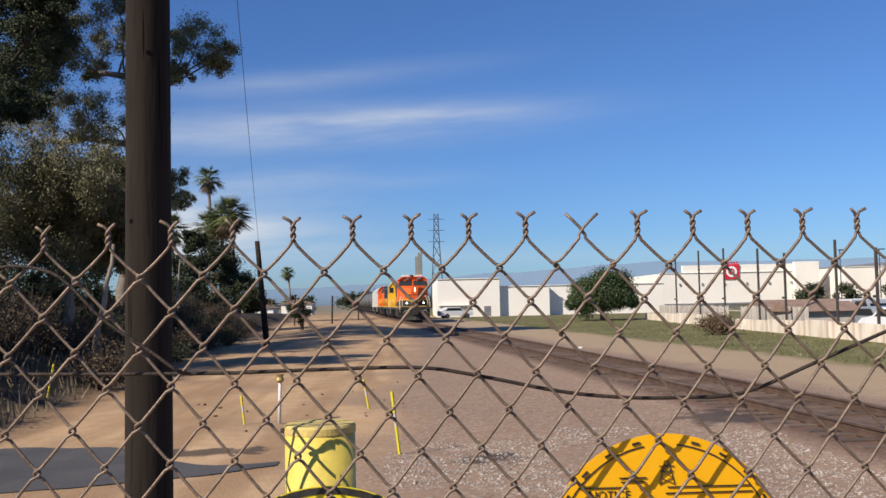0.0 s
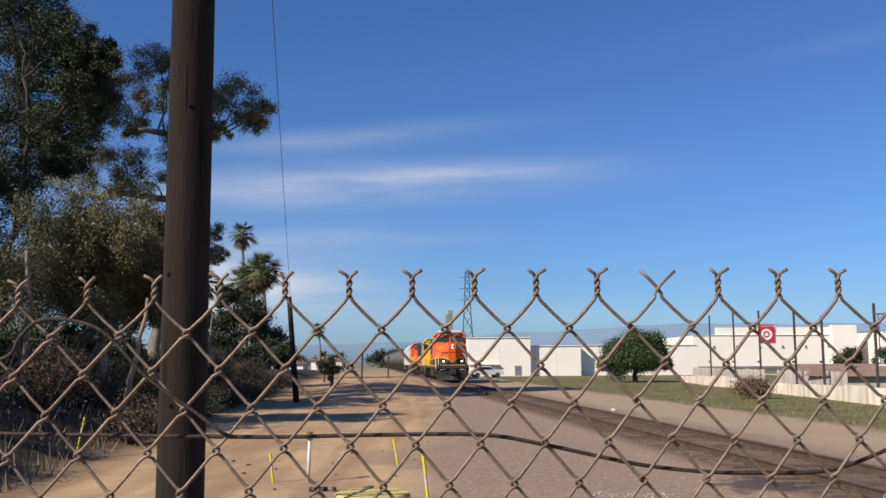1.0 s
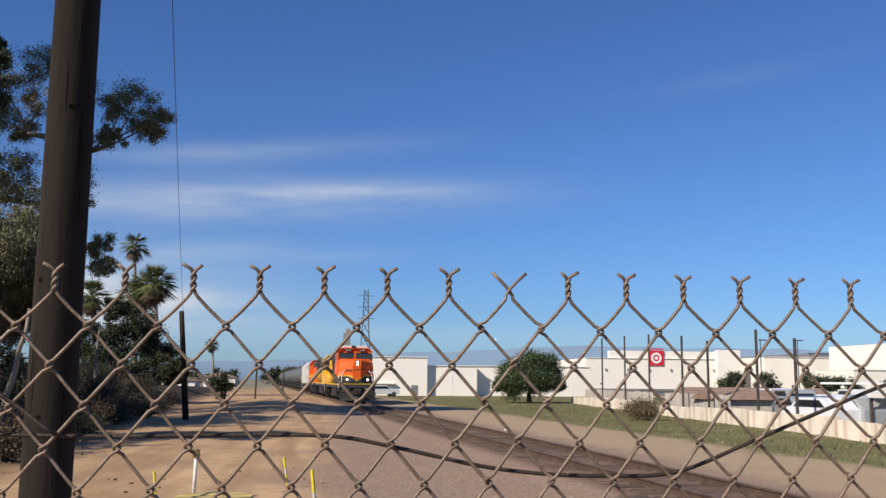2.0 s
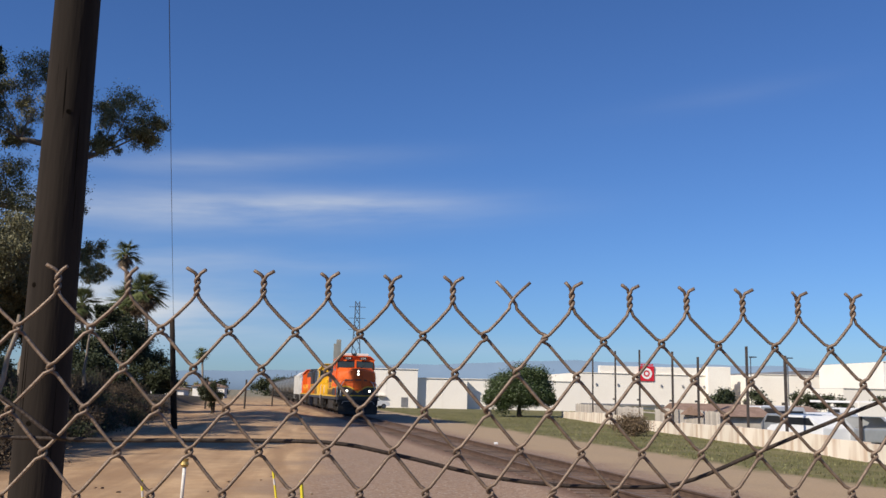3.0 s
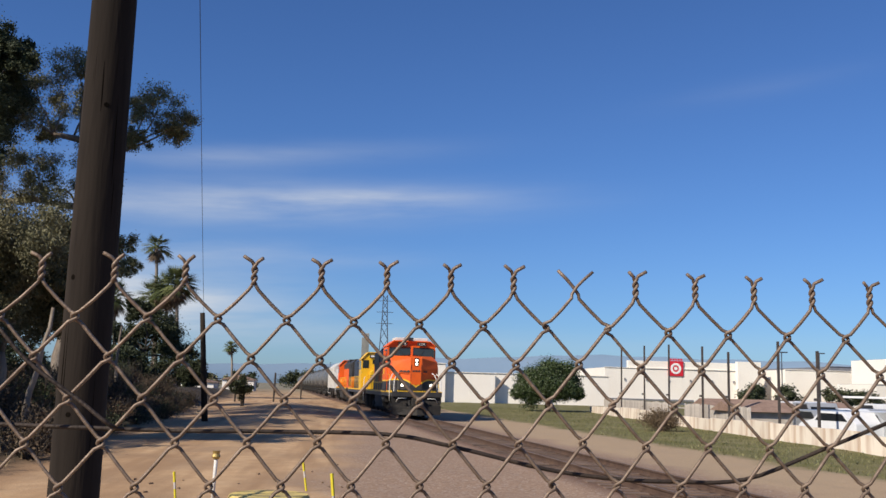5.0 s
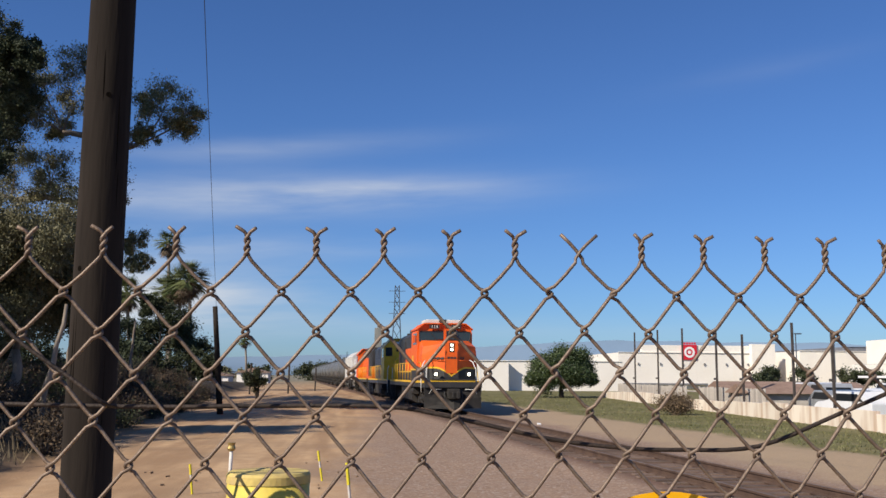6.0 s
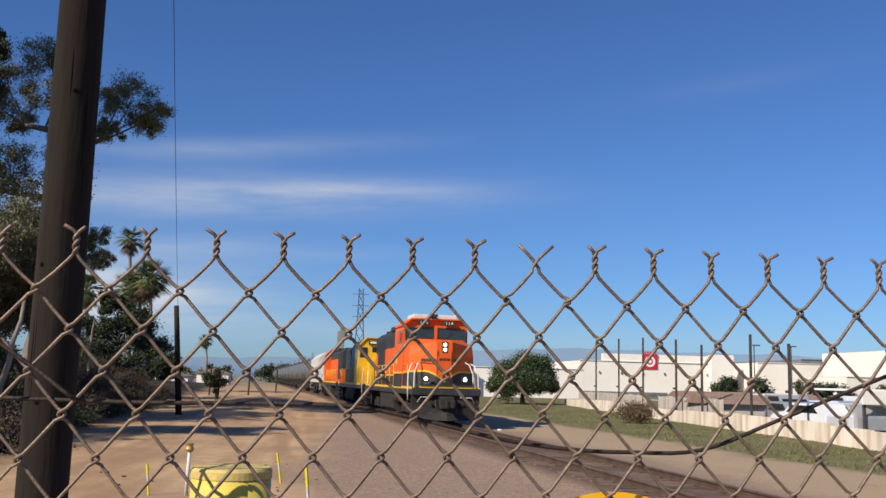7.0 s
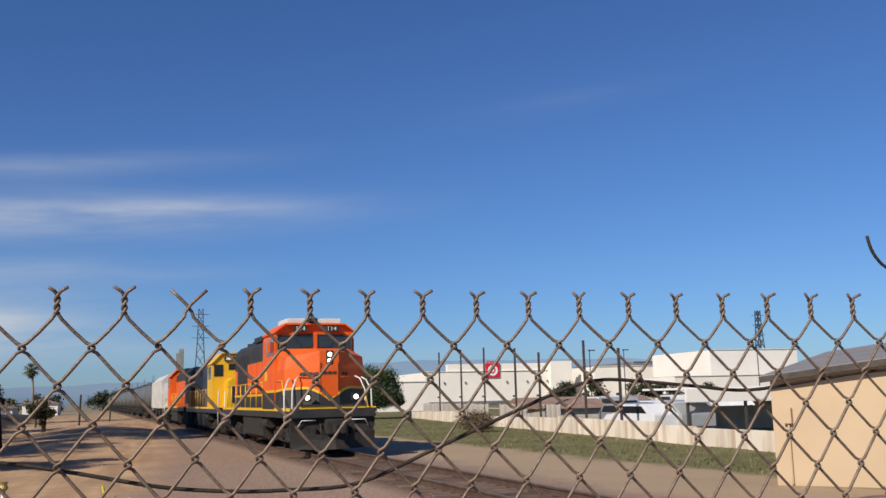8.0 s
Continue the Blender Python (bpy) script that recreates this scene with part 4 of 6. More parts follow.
ROUND_TREE = ((18.9, 90.7, 3.6, 1.42), (17.1, 90.9, 2.7, 1.48), (20.8, 90.7, 2.8, 1.49), (17.5, 90.1, 1.5, 1.5), (20.0, 89.5, 1.6, 1.5), (18.6, 89.0, 2.2, 2.01), (15.9, 89.9, 1.5, 0.78), (21.6, 89.8, 1.5, 0.68))


def palm(base, top, spread, fronds, seed, skirt=True, trunk=0.22):
    rng = random.Random(seed)
    tree = empty("palm_tree", pose(0, 0, 0), "tall slim fan palm with a shaggy green head", "palm tree", "fan palms beyond the yard")
    b, t = Vector(base), Vector(top)
    bm = bmesh.new()
    pts = [b.lerp(t, i / 8) + Vector((0.25 * math.sin(i / 8 * math.pi), 0, 0)) for i in range(9)]
    tube(bm, pts, trunk, 8, True, [trunk * (1.25 - 0.45 * i / 8) for i in range(9)])
    part("trunk", bm, BARK, tree, smooth=True)

    def fan(n, lo, hi, material, name, length):
        verts, faces = [], []
        for _ in range(n):
            az, el = rng.uniform(0, 2 * math.pi), rng.uniform(lo, hi)
            d = Vector((math.cos(az) * math.cos(el), math.sin(az) * math.cos(el), math.sin(el)))
            s = d.cross(Vector((0, 0, 1))).normalized()
            ln = spread * length * rng.uniform(0.75, 1.1)
            mid = t + d * ln * 0.5
            for k in range(-5, 6):   # blades of the fan
                e = (d + s * k * 0.17).normalized()
                tip = mid + e * ln * 0.55 + Vector((0, 0, -0.18 * ln * (1 + abs(k) * 0.08)))
                w = s.cross(d) * 0.03 + s * 0.05 * spread
                a = len(verts)
                verts += [mid - w * 0.5, mid + w * 0.5, tip]
                faces.append((a, a + 1, a + 2))
            a = len(verts)
            w = Vector((0, 0, 0.03)) + s * 0.03
            verts += [t - w, t + w, mid + w, mid - w]
            faces.append((a, a + 1, a + 2, a + 3))
        raw(name, verts, faces, material, tree)
    fan(fronds, -0.5, 1.3, LEAF_PALM, "crown", 1.0)
    if skirt:
        fan(fronds // 2, -1.4, -0.6, LEAF_DRY, "dead_fronds", 0.8)
    return tree


def build_trees():
    trunk_tree("eucalyptus_tree", (-18.6, 58, height(-18.6, 58)), ((-18.2, 57.5, 7.0), (-17.2, 57.0, 12.0), (-16.9, 56.8, 16.0), (-20.5, 57.5, 12.5), (-14.6, 56.0, 15.6), (-22.8, 58.5, 12.5), (-19.4, 57.0, 16.5)), EUCALYPTUS, 0.45, BARK,
               "tall grey-green eucalyptus with open pale limbs behind the yard", 330, 0.125, LEAF_OLIVE, 21, twig=0.035, sub=15, scatter=1.15, hang=0.9, tuft=(0.28, 0.56))
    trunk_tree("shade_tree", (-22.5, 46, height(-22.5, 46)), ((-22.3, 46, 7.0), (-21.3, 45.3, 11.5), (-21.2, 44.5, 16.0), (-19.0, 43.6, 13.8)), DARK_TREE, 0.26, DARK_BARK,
               "tall dense tree with shade put into its dark leaf colour", 600, 0.13, LEAF_DARK, 22, twig=0.03, hang=0.6, sub=22, scatter=1.15, tuft=(0.24, 0.46))
    trunk_tree("pepper_tree", (-11.7, 30, height(-11.7, 30)), ((-11.5, 30, 2.4), (-10.9, 30, 4.2), (-12.4, 29.6, 4.2)), PEPPER_TREE, 0.2, BARK,
               "broad olive-green tree with drooping dusty foliage", 800, 0.085, LEAF_PEPPER, 23, twig=0.02, hang=1.0, sub=24, scatter=1.05, tuft=(0.25, 0.5))
    # enlarged copy added behind the dark tree to thicken its cast shade
    back = tuple((round(-0.22 + (x + 0.22) * 1.13, 1), round(-1.07 + (y + 1.07) * 1.13, 1), round(1.7 + (z - 1.7) * 1.13, 1), r * 1.1) for x, y, z, r in DARK_TREE) + UNSEEN_TOP
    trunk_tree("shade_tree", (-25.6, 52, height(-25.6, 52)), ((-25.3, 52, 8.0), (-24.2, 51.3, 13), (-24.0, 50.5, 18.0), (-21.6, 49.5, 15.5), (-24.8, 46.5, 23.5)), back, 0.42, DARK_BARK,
               "second dark dense tree added close behind the first for shade, taller, its top unseen", 260, 0.20, LEAF_DARK, 28, twig=0.07, hang=0.3, sub=18, scatter=1.0, tuft=(0.22, 0.48))
    # unseen trees added along the side of the yard to shade the bank and dirt road
    for i, (x, y, lo, hi) in enumerate(((-18.8, 13.2, 1.5, 6.8), (-19.6, 18.0, 2.0, 7.6), (-19.8, 22.2, 4.0, 10.0), (-23.5, 32.0, 6.0, 14.2), (-22.4, 36.5, 10.0, 15.5))):
        rng = random.Random(60 + i)
        z0 = height(x, y)
        lumps = tuple((x + rng.uniform(-1.3, 1.3), y + rng.uniform(-2.6, 2.6), lo + (hi - lo) * (k + 0.5) / 14, 1.6) for k in range(14))
        trunk_tree("yard_tree", (x, y, z0), ((x, y, lo), (x, y, (lo + hi) / 2)), lumps, 0.22, DARK_BARK, "unseen dark leafy tree added beside the yard to cast shade", 170, 0.26, LEAF_DARK, 160 + i, twig=0.04, hang=0.2, sub=9, scatter=0.9, tuft=(0.35, 0.6), group="trees beside the yard")
    # dark undergrowth behind the nearer trees
    for i, (x, y, w, h) in enumerate(((-18.0, 40.0, 7.0, 2.6), (-24.0, 43.0, 7.0, 3.2), (-24.5, 64.0, 8.0, 3.2), (-32.0, 62.0, 9.0, 4.0))):
        rng = random.Random(90 + i)
        z0 = height(x, y)
        lumps = tuple((x + w * (k / 9 - 0.5), y + rng.uniform(-1, 1), z0 + h * rng.uniform(0.1, 0.75), h * 0.34) for k in range(10))
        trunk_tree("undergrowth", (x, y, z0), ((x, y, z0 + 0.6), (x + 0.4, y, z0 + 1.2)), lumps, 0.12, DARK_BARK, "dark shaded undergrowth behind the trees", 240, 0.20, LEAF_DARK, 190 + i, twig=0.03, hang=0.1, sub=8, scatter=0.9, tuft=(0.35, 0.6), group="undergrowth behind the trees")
    # scaled copy added behind the pepper tree to lengthen the shade on the road
    far = tuple((round(-0.22 + (x + 0.22) * 1.27, 1), round(-1.07 + (y + 1.07) * 1.27, 1), round(1.7 + (z - 1.7) * 1.27, 1), r * 1.27) for x, y, z, r in PEPPER_TREE)
    trunk_tree("pepper_tree", (-14.8, 38.4, height(-14.8, 38.4)), ((-14.6, 38.4, 2.6), (-13.8, 38.4, 4.8), (-15.7, 38, 4.8)), far, 0.22, BARK,
               "second olive-green drooping tree added behind the first to cast more shade", 420, 0.11, LEAF_PEPPER, 27, twig=0.04, hang=0.9, sub=20, scatter=1.2, tuft=(0.16, 0.40))
    for i, c in enumerate(((-9.6, 27.0), (-9.3, 31.0), (-12.2, 26.0), (-13.2, 52.0))):
        rng = random.Random(70 + i)
        z0 = height(*c)
        t = empty("bare_trunk", pose(0, 0, 0), "thin bare leaning tree trunk in the brush", "tree", "bare trunks in the brush")
        bm = bmesh.new()
        limb(bm, (c[0], c[1], z0 - 0.1), (c[0] + rng.uniform(-0.2, 0.6), c[1], z0 + rng.uniform(3.2, 5.0)), 0.11, 0.05, rng, 0.03)
        part("trunk", bm, BARK, t, smooth=True)
    trunk_tree("dark_shrub", (-17.5, 78, height(-17.5, 78)), ((-17.5, 78, 2.0), (-17.6, 78.5, 4.0)), DARK_SHRUBS, 0.25, DARK_BARK,
               "large dark evergreen thicket beside the dirt road", 800, 0.20, LEAF_DARK, 24, twig=0.04, hang=0.0, sub=18, scatter=0.85, tuft=(0.2, 0.4))
    trunk_tree("round_tree", (18.7, 90, height(18.7, 90)), ((18.7, 90, 0.9), (18.8, 90, 2.0)), ROUND_TREE, 0.28, DARK_BARK,
               "rounded green tree standing on the grass strip", 1100, 0.17, LEAF_BUSH, 25, twig=0.05, hang=0.0, sub=11, scatter=0.7)
    trunk_tree("small_tree", (-9.3, 76.5, height(-9.3, 76.5)), ((-9.3, 76.5, 0.5), (-9.35, 76.4, 0.9)), ((-9.3, 76.5, 0.9, 0.75), (-9.8, 76.0, 1.3, 0.62), (-8.9, 76.5, 1.2, 0.62), (-9.4, 76.2, 1.7, 0.5)), 0.09, DARK_BARK,
               "small dark round-headed tree by the road", 260, 0.16, LEAF_DARK, 26, twig=0.025, hang=0.0)
    palm((-25.7, 120, -0.4), (-26.2, 120, 18.4), 2.3, 70, 31)
    palm((-21.9, 115, -0.4), (-22.5, 115, 13.2), 3.1, 100, 32)
    palm((-23.9, 117, -0.4), (-24.0, 117, 12.8), 3.0, 100, 35)
    palm((-25.0, 118, -0.4), (-25.6, 118, 11.8), 3.0, 100, 33)
    palm((-27.9, 110, -0.4), (-28.6, 110, 11.0), 2.7, 90, 34)
    palm((-26.1, 200, -0.4), (-26.5, 200, 8.8), 1.9, 80, 36)
    # far low trees along the line
    rng = random.Random(5)
    for i, (x, y, w, h) in enumerate(((-48, 170, 12, 4), (-40, 118, 8, 3.5), (-62, 150, 16, 6), (-36, 240, 14, 5), (-20, 330, 12, 8), (-38, 330, 12, 7), (-60, 300, 14, 8), (3, 330, 10, 9), (14, 360, 12, 8), (-80, 260, 14, 9), (-52, 210, 10, 6), (-30, 160, 7, 4), (-36, 140, 6, 5), (110, 300, 12, 8), (130, 320, 14, 9), (-6, 400, 20, 9), (-22, 420, 20, 10))):
        lumps = [(x + rng.uniform(-w / 2, w / 2), y + rng.uniform(-2, 2), h * rng.uniform(0.05, 0.6), h * 0.3) for _ in range(12)]
        trunk_tree("distant_tree", (x, y, -0.4), ((x, y, h * 0.35), (x + 0.5, y, h * 0.6)), lumps, 0.3, DARK_BARK, "hazy green tree far along the line", 55, 0.75, LEAF_DARK if i % 3 else LEAF_OLIVE, 100 + i, twig=0.1, hang=0, group="distant trees")


def bush(x, y, r, h, material, seed, label, n=1100, size=0.10, twigs=40):
    rng = random.Random(seed)
    z = height(x, y)
    b = empty("brush", pose(x, y, z - 0.03), label, "shrub", "brush on the bank")
    bm = bmesh.new()
    for _ in range(twigs):
        a = rng.uniform(0, 6.28)
        q = rng.uniform(0.3, 1.0)
        limb(bm, (0.1 * math.cos(a), 0.1 * math.sin(a), 0), (r * q * math.cos(a), r * q * math.sin(a), h * rng.uniform(0.5, 1.1)), 0.02, 0.006, rng, 0.1, 3, 4)
    tagged(part("branching", bm, BARK if material is LEAF_DRY else DARK_BARK, b), kind="stuff")
    verts, faces = [], []
    for k in range(7):
        a = rng.uniform(0, 6.28)
        q = rng.uniform(0, 0.7) * r
        leaf_cloud(verts, faces, (q * math.cos(a), q * math.sin(a), h * rng.uniform(0.3, 0.75)), r * 0.5, n // 7, size, rng, 0.7)
    raw("foliage", verts, faces, material, b)
    return b


def build_brush():
    rng = random.Random(9)
    k = 0
    for y in range(14, 74, 2):
        edge = -7.2 - 0.085 * (y - 15)
        for j in range(3):
            x = edge - 0.8 - j * 2.0 + rng.uniform(-0.7, 0.7)
            if j == 0 and y < 24:
                continue
            dry = rng.random() < 0.62
            r = rng.uniform(0.8, 1.5)
            h = rng.uniform(0.8, 1.6) * (0.8 + 0.35 * j)
            bush(x, y + rng.uniform(-0.9, 0.9), r, h, LEAF_SCRUB if dry else LEAF_DARK, 300 + k, "tangled dry brown brush on the bank" if dry else "dusty dark green brush on the bank")
            k += 1
    bush(16.6, 49.5, 1.25, 1.0, LEAF_DRY, 801, "round brown dry shrub in the grass", 9000, 0.10, 24)
    # grass strip along the wall
    verts, faces = [], []
    for _ in range(22000):
        y = 14 + 90 * rng.random() ** 1.4
        u = rng.uniform(7.2, 15.5 + 0.08 * y)
        x = track_x(y) + u
        if x > wall_x(y) - 0.3:
            continue
        z = height(x, y)
        s = rng.uniform(0.04, 0.12)
        a = rng.uniform(0, 6.28)
        d = Vector((math.cos(a), math.sin(a), 0)) * s * 0.25
        p = Vector((x, y, z - 0.02))
        n = len(verts)
        verts += [p - d, p + d, p + Vector((rng.gauss(0, 0.35) * s, rng.gauss(0, 0.35) * s, s))]
        faces.append((n, n + 1, n + 2))
    tagged(raw("grass", verts, faces, GREEN_GRASS), "short green and straw grass blades", "grass", kind="stuff")
    verts, faces = [], []
    for _ in range(5000):
        y = 9 + 70 * rng.random() ** 1.5
        x = -7.0 - 0.085 * (y - 15) - rng.uniform(0.4, 6.0)
        p = Vector((x, y, height(x, y) - 0.02))
        s = rng.uniform(0.15, 0.5)
        a = rng.uniform(0, 6.28)
        d = Vector((math.cos(a), math.sin(a), 0)) * s * 0.06
        n = len(verts)
        verts += [p - d, p + d, p + Vector((rng.gauss(0, 0.3) * s, rng.gauss(0, 0.3) * s, s))]
        faces.append((n, n + 1, n + 2))
    tagged(raw("dry_grass", verts, faces, STRAW), "dry straw-coloured grass on the bank", "grass", kind="stuff")


def wall_x(y):
    return 18.0 + 0.032 * y + 0.00028 * y * y


build_trees()
build_brush()
# ---- buildings and the far side ----
WHITE_WALL = mat("sunlit_white_stucco", (0.84, 0.79, 0.71), (0.80, 0.74, 0.66), 0.25, 0.9, 0, 0.1, 6, c3=(0.74, 0.68, 0.60))
STORE_WALL = mat("cream_store_stucco", (0.84, 0.79, 0.70), (0.79, 0.73, 0.64), 0.2, 0.9, 0, 0.1, 6, c3=(0.68, 0.60, 0.52))
GREY_TRIM = mat("grey_roof_edge", (0.16, 0.16, 0.17), (0.22, 0.22, 0.23), 1, 0.7)
RED_SIGN = mat("red_sign_panel", (0.62, 0.015, 0.03), (0.56, 0.015, 0.03), 2, 0.4, 0, 0, 10, amount3=0.1)
WHITE_SIGN = mat("white_sign_ring", (0.82, 0.80, 0.78), (0.78, 0.76, 0.74), 3, 0.4, 0, 0, 10, amount3=0.1)
STAINED = mat("rust_stained_concrete_wall", (0.76, 0.68, 0.57), (0.68, 0.58, 0.46), 0.4, 0.9, 0, 0.2, 2.2, c3=(0.36, 0.20, 0.11), stretch=(0.8, 0.8, 0.13), rand=0.10, amount3=0.75)
POST = mat("dark_steel_post", (0.06, 0.05, 0.045), (0.10, 0.08, 0.07), 6, 0.7, 0.3, 0.2, 30)
SLAT = mat("faded_picket_slats", (0.48, 0.43, 0.37), (0.38, 0.33, 0.28), 2, 0.85, 0, 0.2, 20, rand=0.2)
BROWN_ROOF = mat("brown_shingle_roof", (0.22, 0.14, 0.10), (0.30, 0.20, 0.15), 2, 0.9, 0, 0.3, 12)
TAN_WALL = mat("tan_painted_block", (0.55, 0.415, 0.27), (0.50, 0.375, 0.245), 0.8, 0.9, 0, 0.2, 24, c3=(0.52, 0.37, 0.22))
GREY_ROOF = mat("grey_sheet_roof", (0.20, 0.19, 0.18), (0.27, 0.255, 0.24), 0.8, 0.7, 0, 0.2, 14, stretch=(1, 8, 1))
# distance haze is put into the hills' blue base colour
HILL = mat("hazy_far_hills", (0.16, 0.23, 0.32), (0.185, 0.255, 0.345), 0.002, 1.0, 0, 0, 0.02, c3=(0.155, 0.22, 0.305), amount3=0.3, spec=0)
STEEL = mat("galvanised_tower_steel", (0.06, 0.075, 0.10), (0.09, 0.11, 0.14), 0.5, 0.6, 0.3)
SILO = mat("weathered_silo_panels", (0.20, 0.20, 0.18), (0.27, 0.26, 0.23), 0.6, 0.8)


def building(name, x0, x1, y0, y1, top, material, label, parapet=True, category="warehouse"):
    b = empty(name, pose((x0 + x1) / 2, y0, -0.45), label, category)
    w, d, h = x1 - x0, y1 - y0, top + 0.45
    part("wall", B((0, d / 2, h / 2), (w, d, h), 0.04), material, b)
    part("roof", B((0, d / 2, h + 0.02), (w - 0.6, d - 0.6, 0.06)), GREY_TRIM, b)
    if parapet:
        part("parapet_cap", B((0, 0.02, h + 0.06), (w + 0.12, 0.35, 0.10), 0.02), material, b)
    n = max(2, int(w / 6))
    for i in range(1, n):
        part("wall_joint", B((-w / 2 + w * i / n, -0.012, h / 2), (0.07, 0.03, h - 0.1)), material, b)
    return b


def build_warehouses():
    a = building("warehouse", 3.6, 12.4, 130, 160, 4.95, WHITE_WALL, "plain white tilt-up warehouse with dock doors")
    for x in (-3.2, -1.6):
        d = part("dock_door", B((x, -0.04, 0.95), (1.2, 0.1, 1.0), 0.02), GREY_TRIM, a)
        part("door_panel", B((x, -0.10, 0.95), (0.85, 0.04, 0.7), 0.02), WHITE_SIGN, d)
    part("canopy", B((-2.2, -0.3, 1.75), (4.2, 0.5, 0.12), 0.02), WHITE_WALL, a)
    part("man_door", B((2.6, -0.03, 0.9), (0.9, 0.08, 1.3), 0.01), GREY_TRIM, a)
    building("warehouse_wing", 12.45, 19.6, 131, 160, 3.8, WHITE_WALL, "low white warehouse wing")
    building("warehouse_wing", 19.65, 36.5, 132.6, 165, 3.85, WHITE_WALL, "long low white warehouse wing set slightly back")
    s = building("store", 46.0, 75.5, 170, 215, 6.2, STORE_WALL, "cream big-box store with a red roof sign", category="store")
    part("upper_parapet", B((2.2, 0.6, 7.35), (25.0, 1.0, 1.5), 0.05), STORE_WALL, s)
    part("entrance_tower", B((12.6, -0.6, 4.2), (4.5, 1.2, 8.4), 0.05), STORE_WALL, s)
    part("canopy_line", B((3.0, -0.05, 6.66), (22.0, 0.14, 0.16)), GREY_TRIM, s)
    for i in range(6):
        part("wall_lamp", B((-11.0 + i * 4.2, -0.15, 4.6), (0.25, 0.2, 0.4), 0.02), GREY_TRIM, s)
    part("store_base", B((-6, -0.3, 0.9), (16.0, 0.5, 0.3)), GREY_TRIM, s)
    sign = empty("roof_sign", pose(59.5, 169.8, 4.95), "square red sign with white rings on the store", "sign")
    part("panel", B((0, 0.1, 1.4), (2.9, 0.25, 2.8), 0.04), RED_SIGN, sign)
    def ring(r0, r1, z):
        bm = bmesh.new()
        n = 28
        q = [[bm.verts.new((r * math.cos(2 * math.pi * k / n), yy, 1.4 + r * math.sin(2 * math.pi * k / n))) for k in range(n)] for r, yy in ((r1, -0.03), (r1, -0.08), (r0, -0.08), (r0, -0.03))]
        for i in range(3):
            for k in range(n):
                bm.faces.new((q[i][k], q[i][(k + 1) % n], q[i + 1][(k + 1) % n], q[i + 1][k]))
        return bm
    part("ring", ring(0.62, 1.02, 0), WHITE_SIGN, sign, "white ring")
    part("dot", T(((0, -0.03, 1.4), (0, -0.08, 1.4)), 0.32, 20), WHITE_SIGN, sign, "white dot")
    for k in range(5):
        part("lettering_bar", B((-0.9 + k * 0.5, 0.05, 3.05), (0.36, 0.12, 0.34), 0.02), RED_SIGN, sign)
    building("store", 78.5, 110, 165, 210, 6.6, STORE_WALL, "long pale commercial building behind the parking lot", category="store")
    dark = building("store", 96, 128, 182, 215, 8.0, GREY_TRIM, "long low building with a dark roof band", category="store")
    building("store", 88.5, 106, 140, 160, 8.4, WHITE_WALL, "tall white flat-roofed commercial building", category="store")
    building("store", 74.5, 103, 128, 139, 3.8, STORE_WALL, "low cream commercial building", category="store")
    # houses far down the dirt road
    for x, y, w, h in ((-29, 175, 6, 2.6), (-26.5, 215, 7, 3.6), (-44, 200, 8, 3.6)):
        hs = empty("house", pose(x, y, -0.4), "small pale house with a low reddish roof", "house")
        part("wall", B((0, 3, h * 0.35), (w, 6, h * 0.7)), WHITE_WALL, hs)
        part("roof", P(((-w / 2 - 0.4, h * 0.7), (w / 2 + 0.4, h * 0.7), (0, h)), "y", -0.4, 6.4), BROWN_ROOF, hs)
        part("window", B((w * 0.2, -0.03, h * 0.4), (1.2, 0.08, 0.9)), GREY_TRIM, hs)


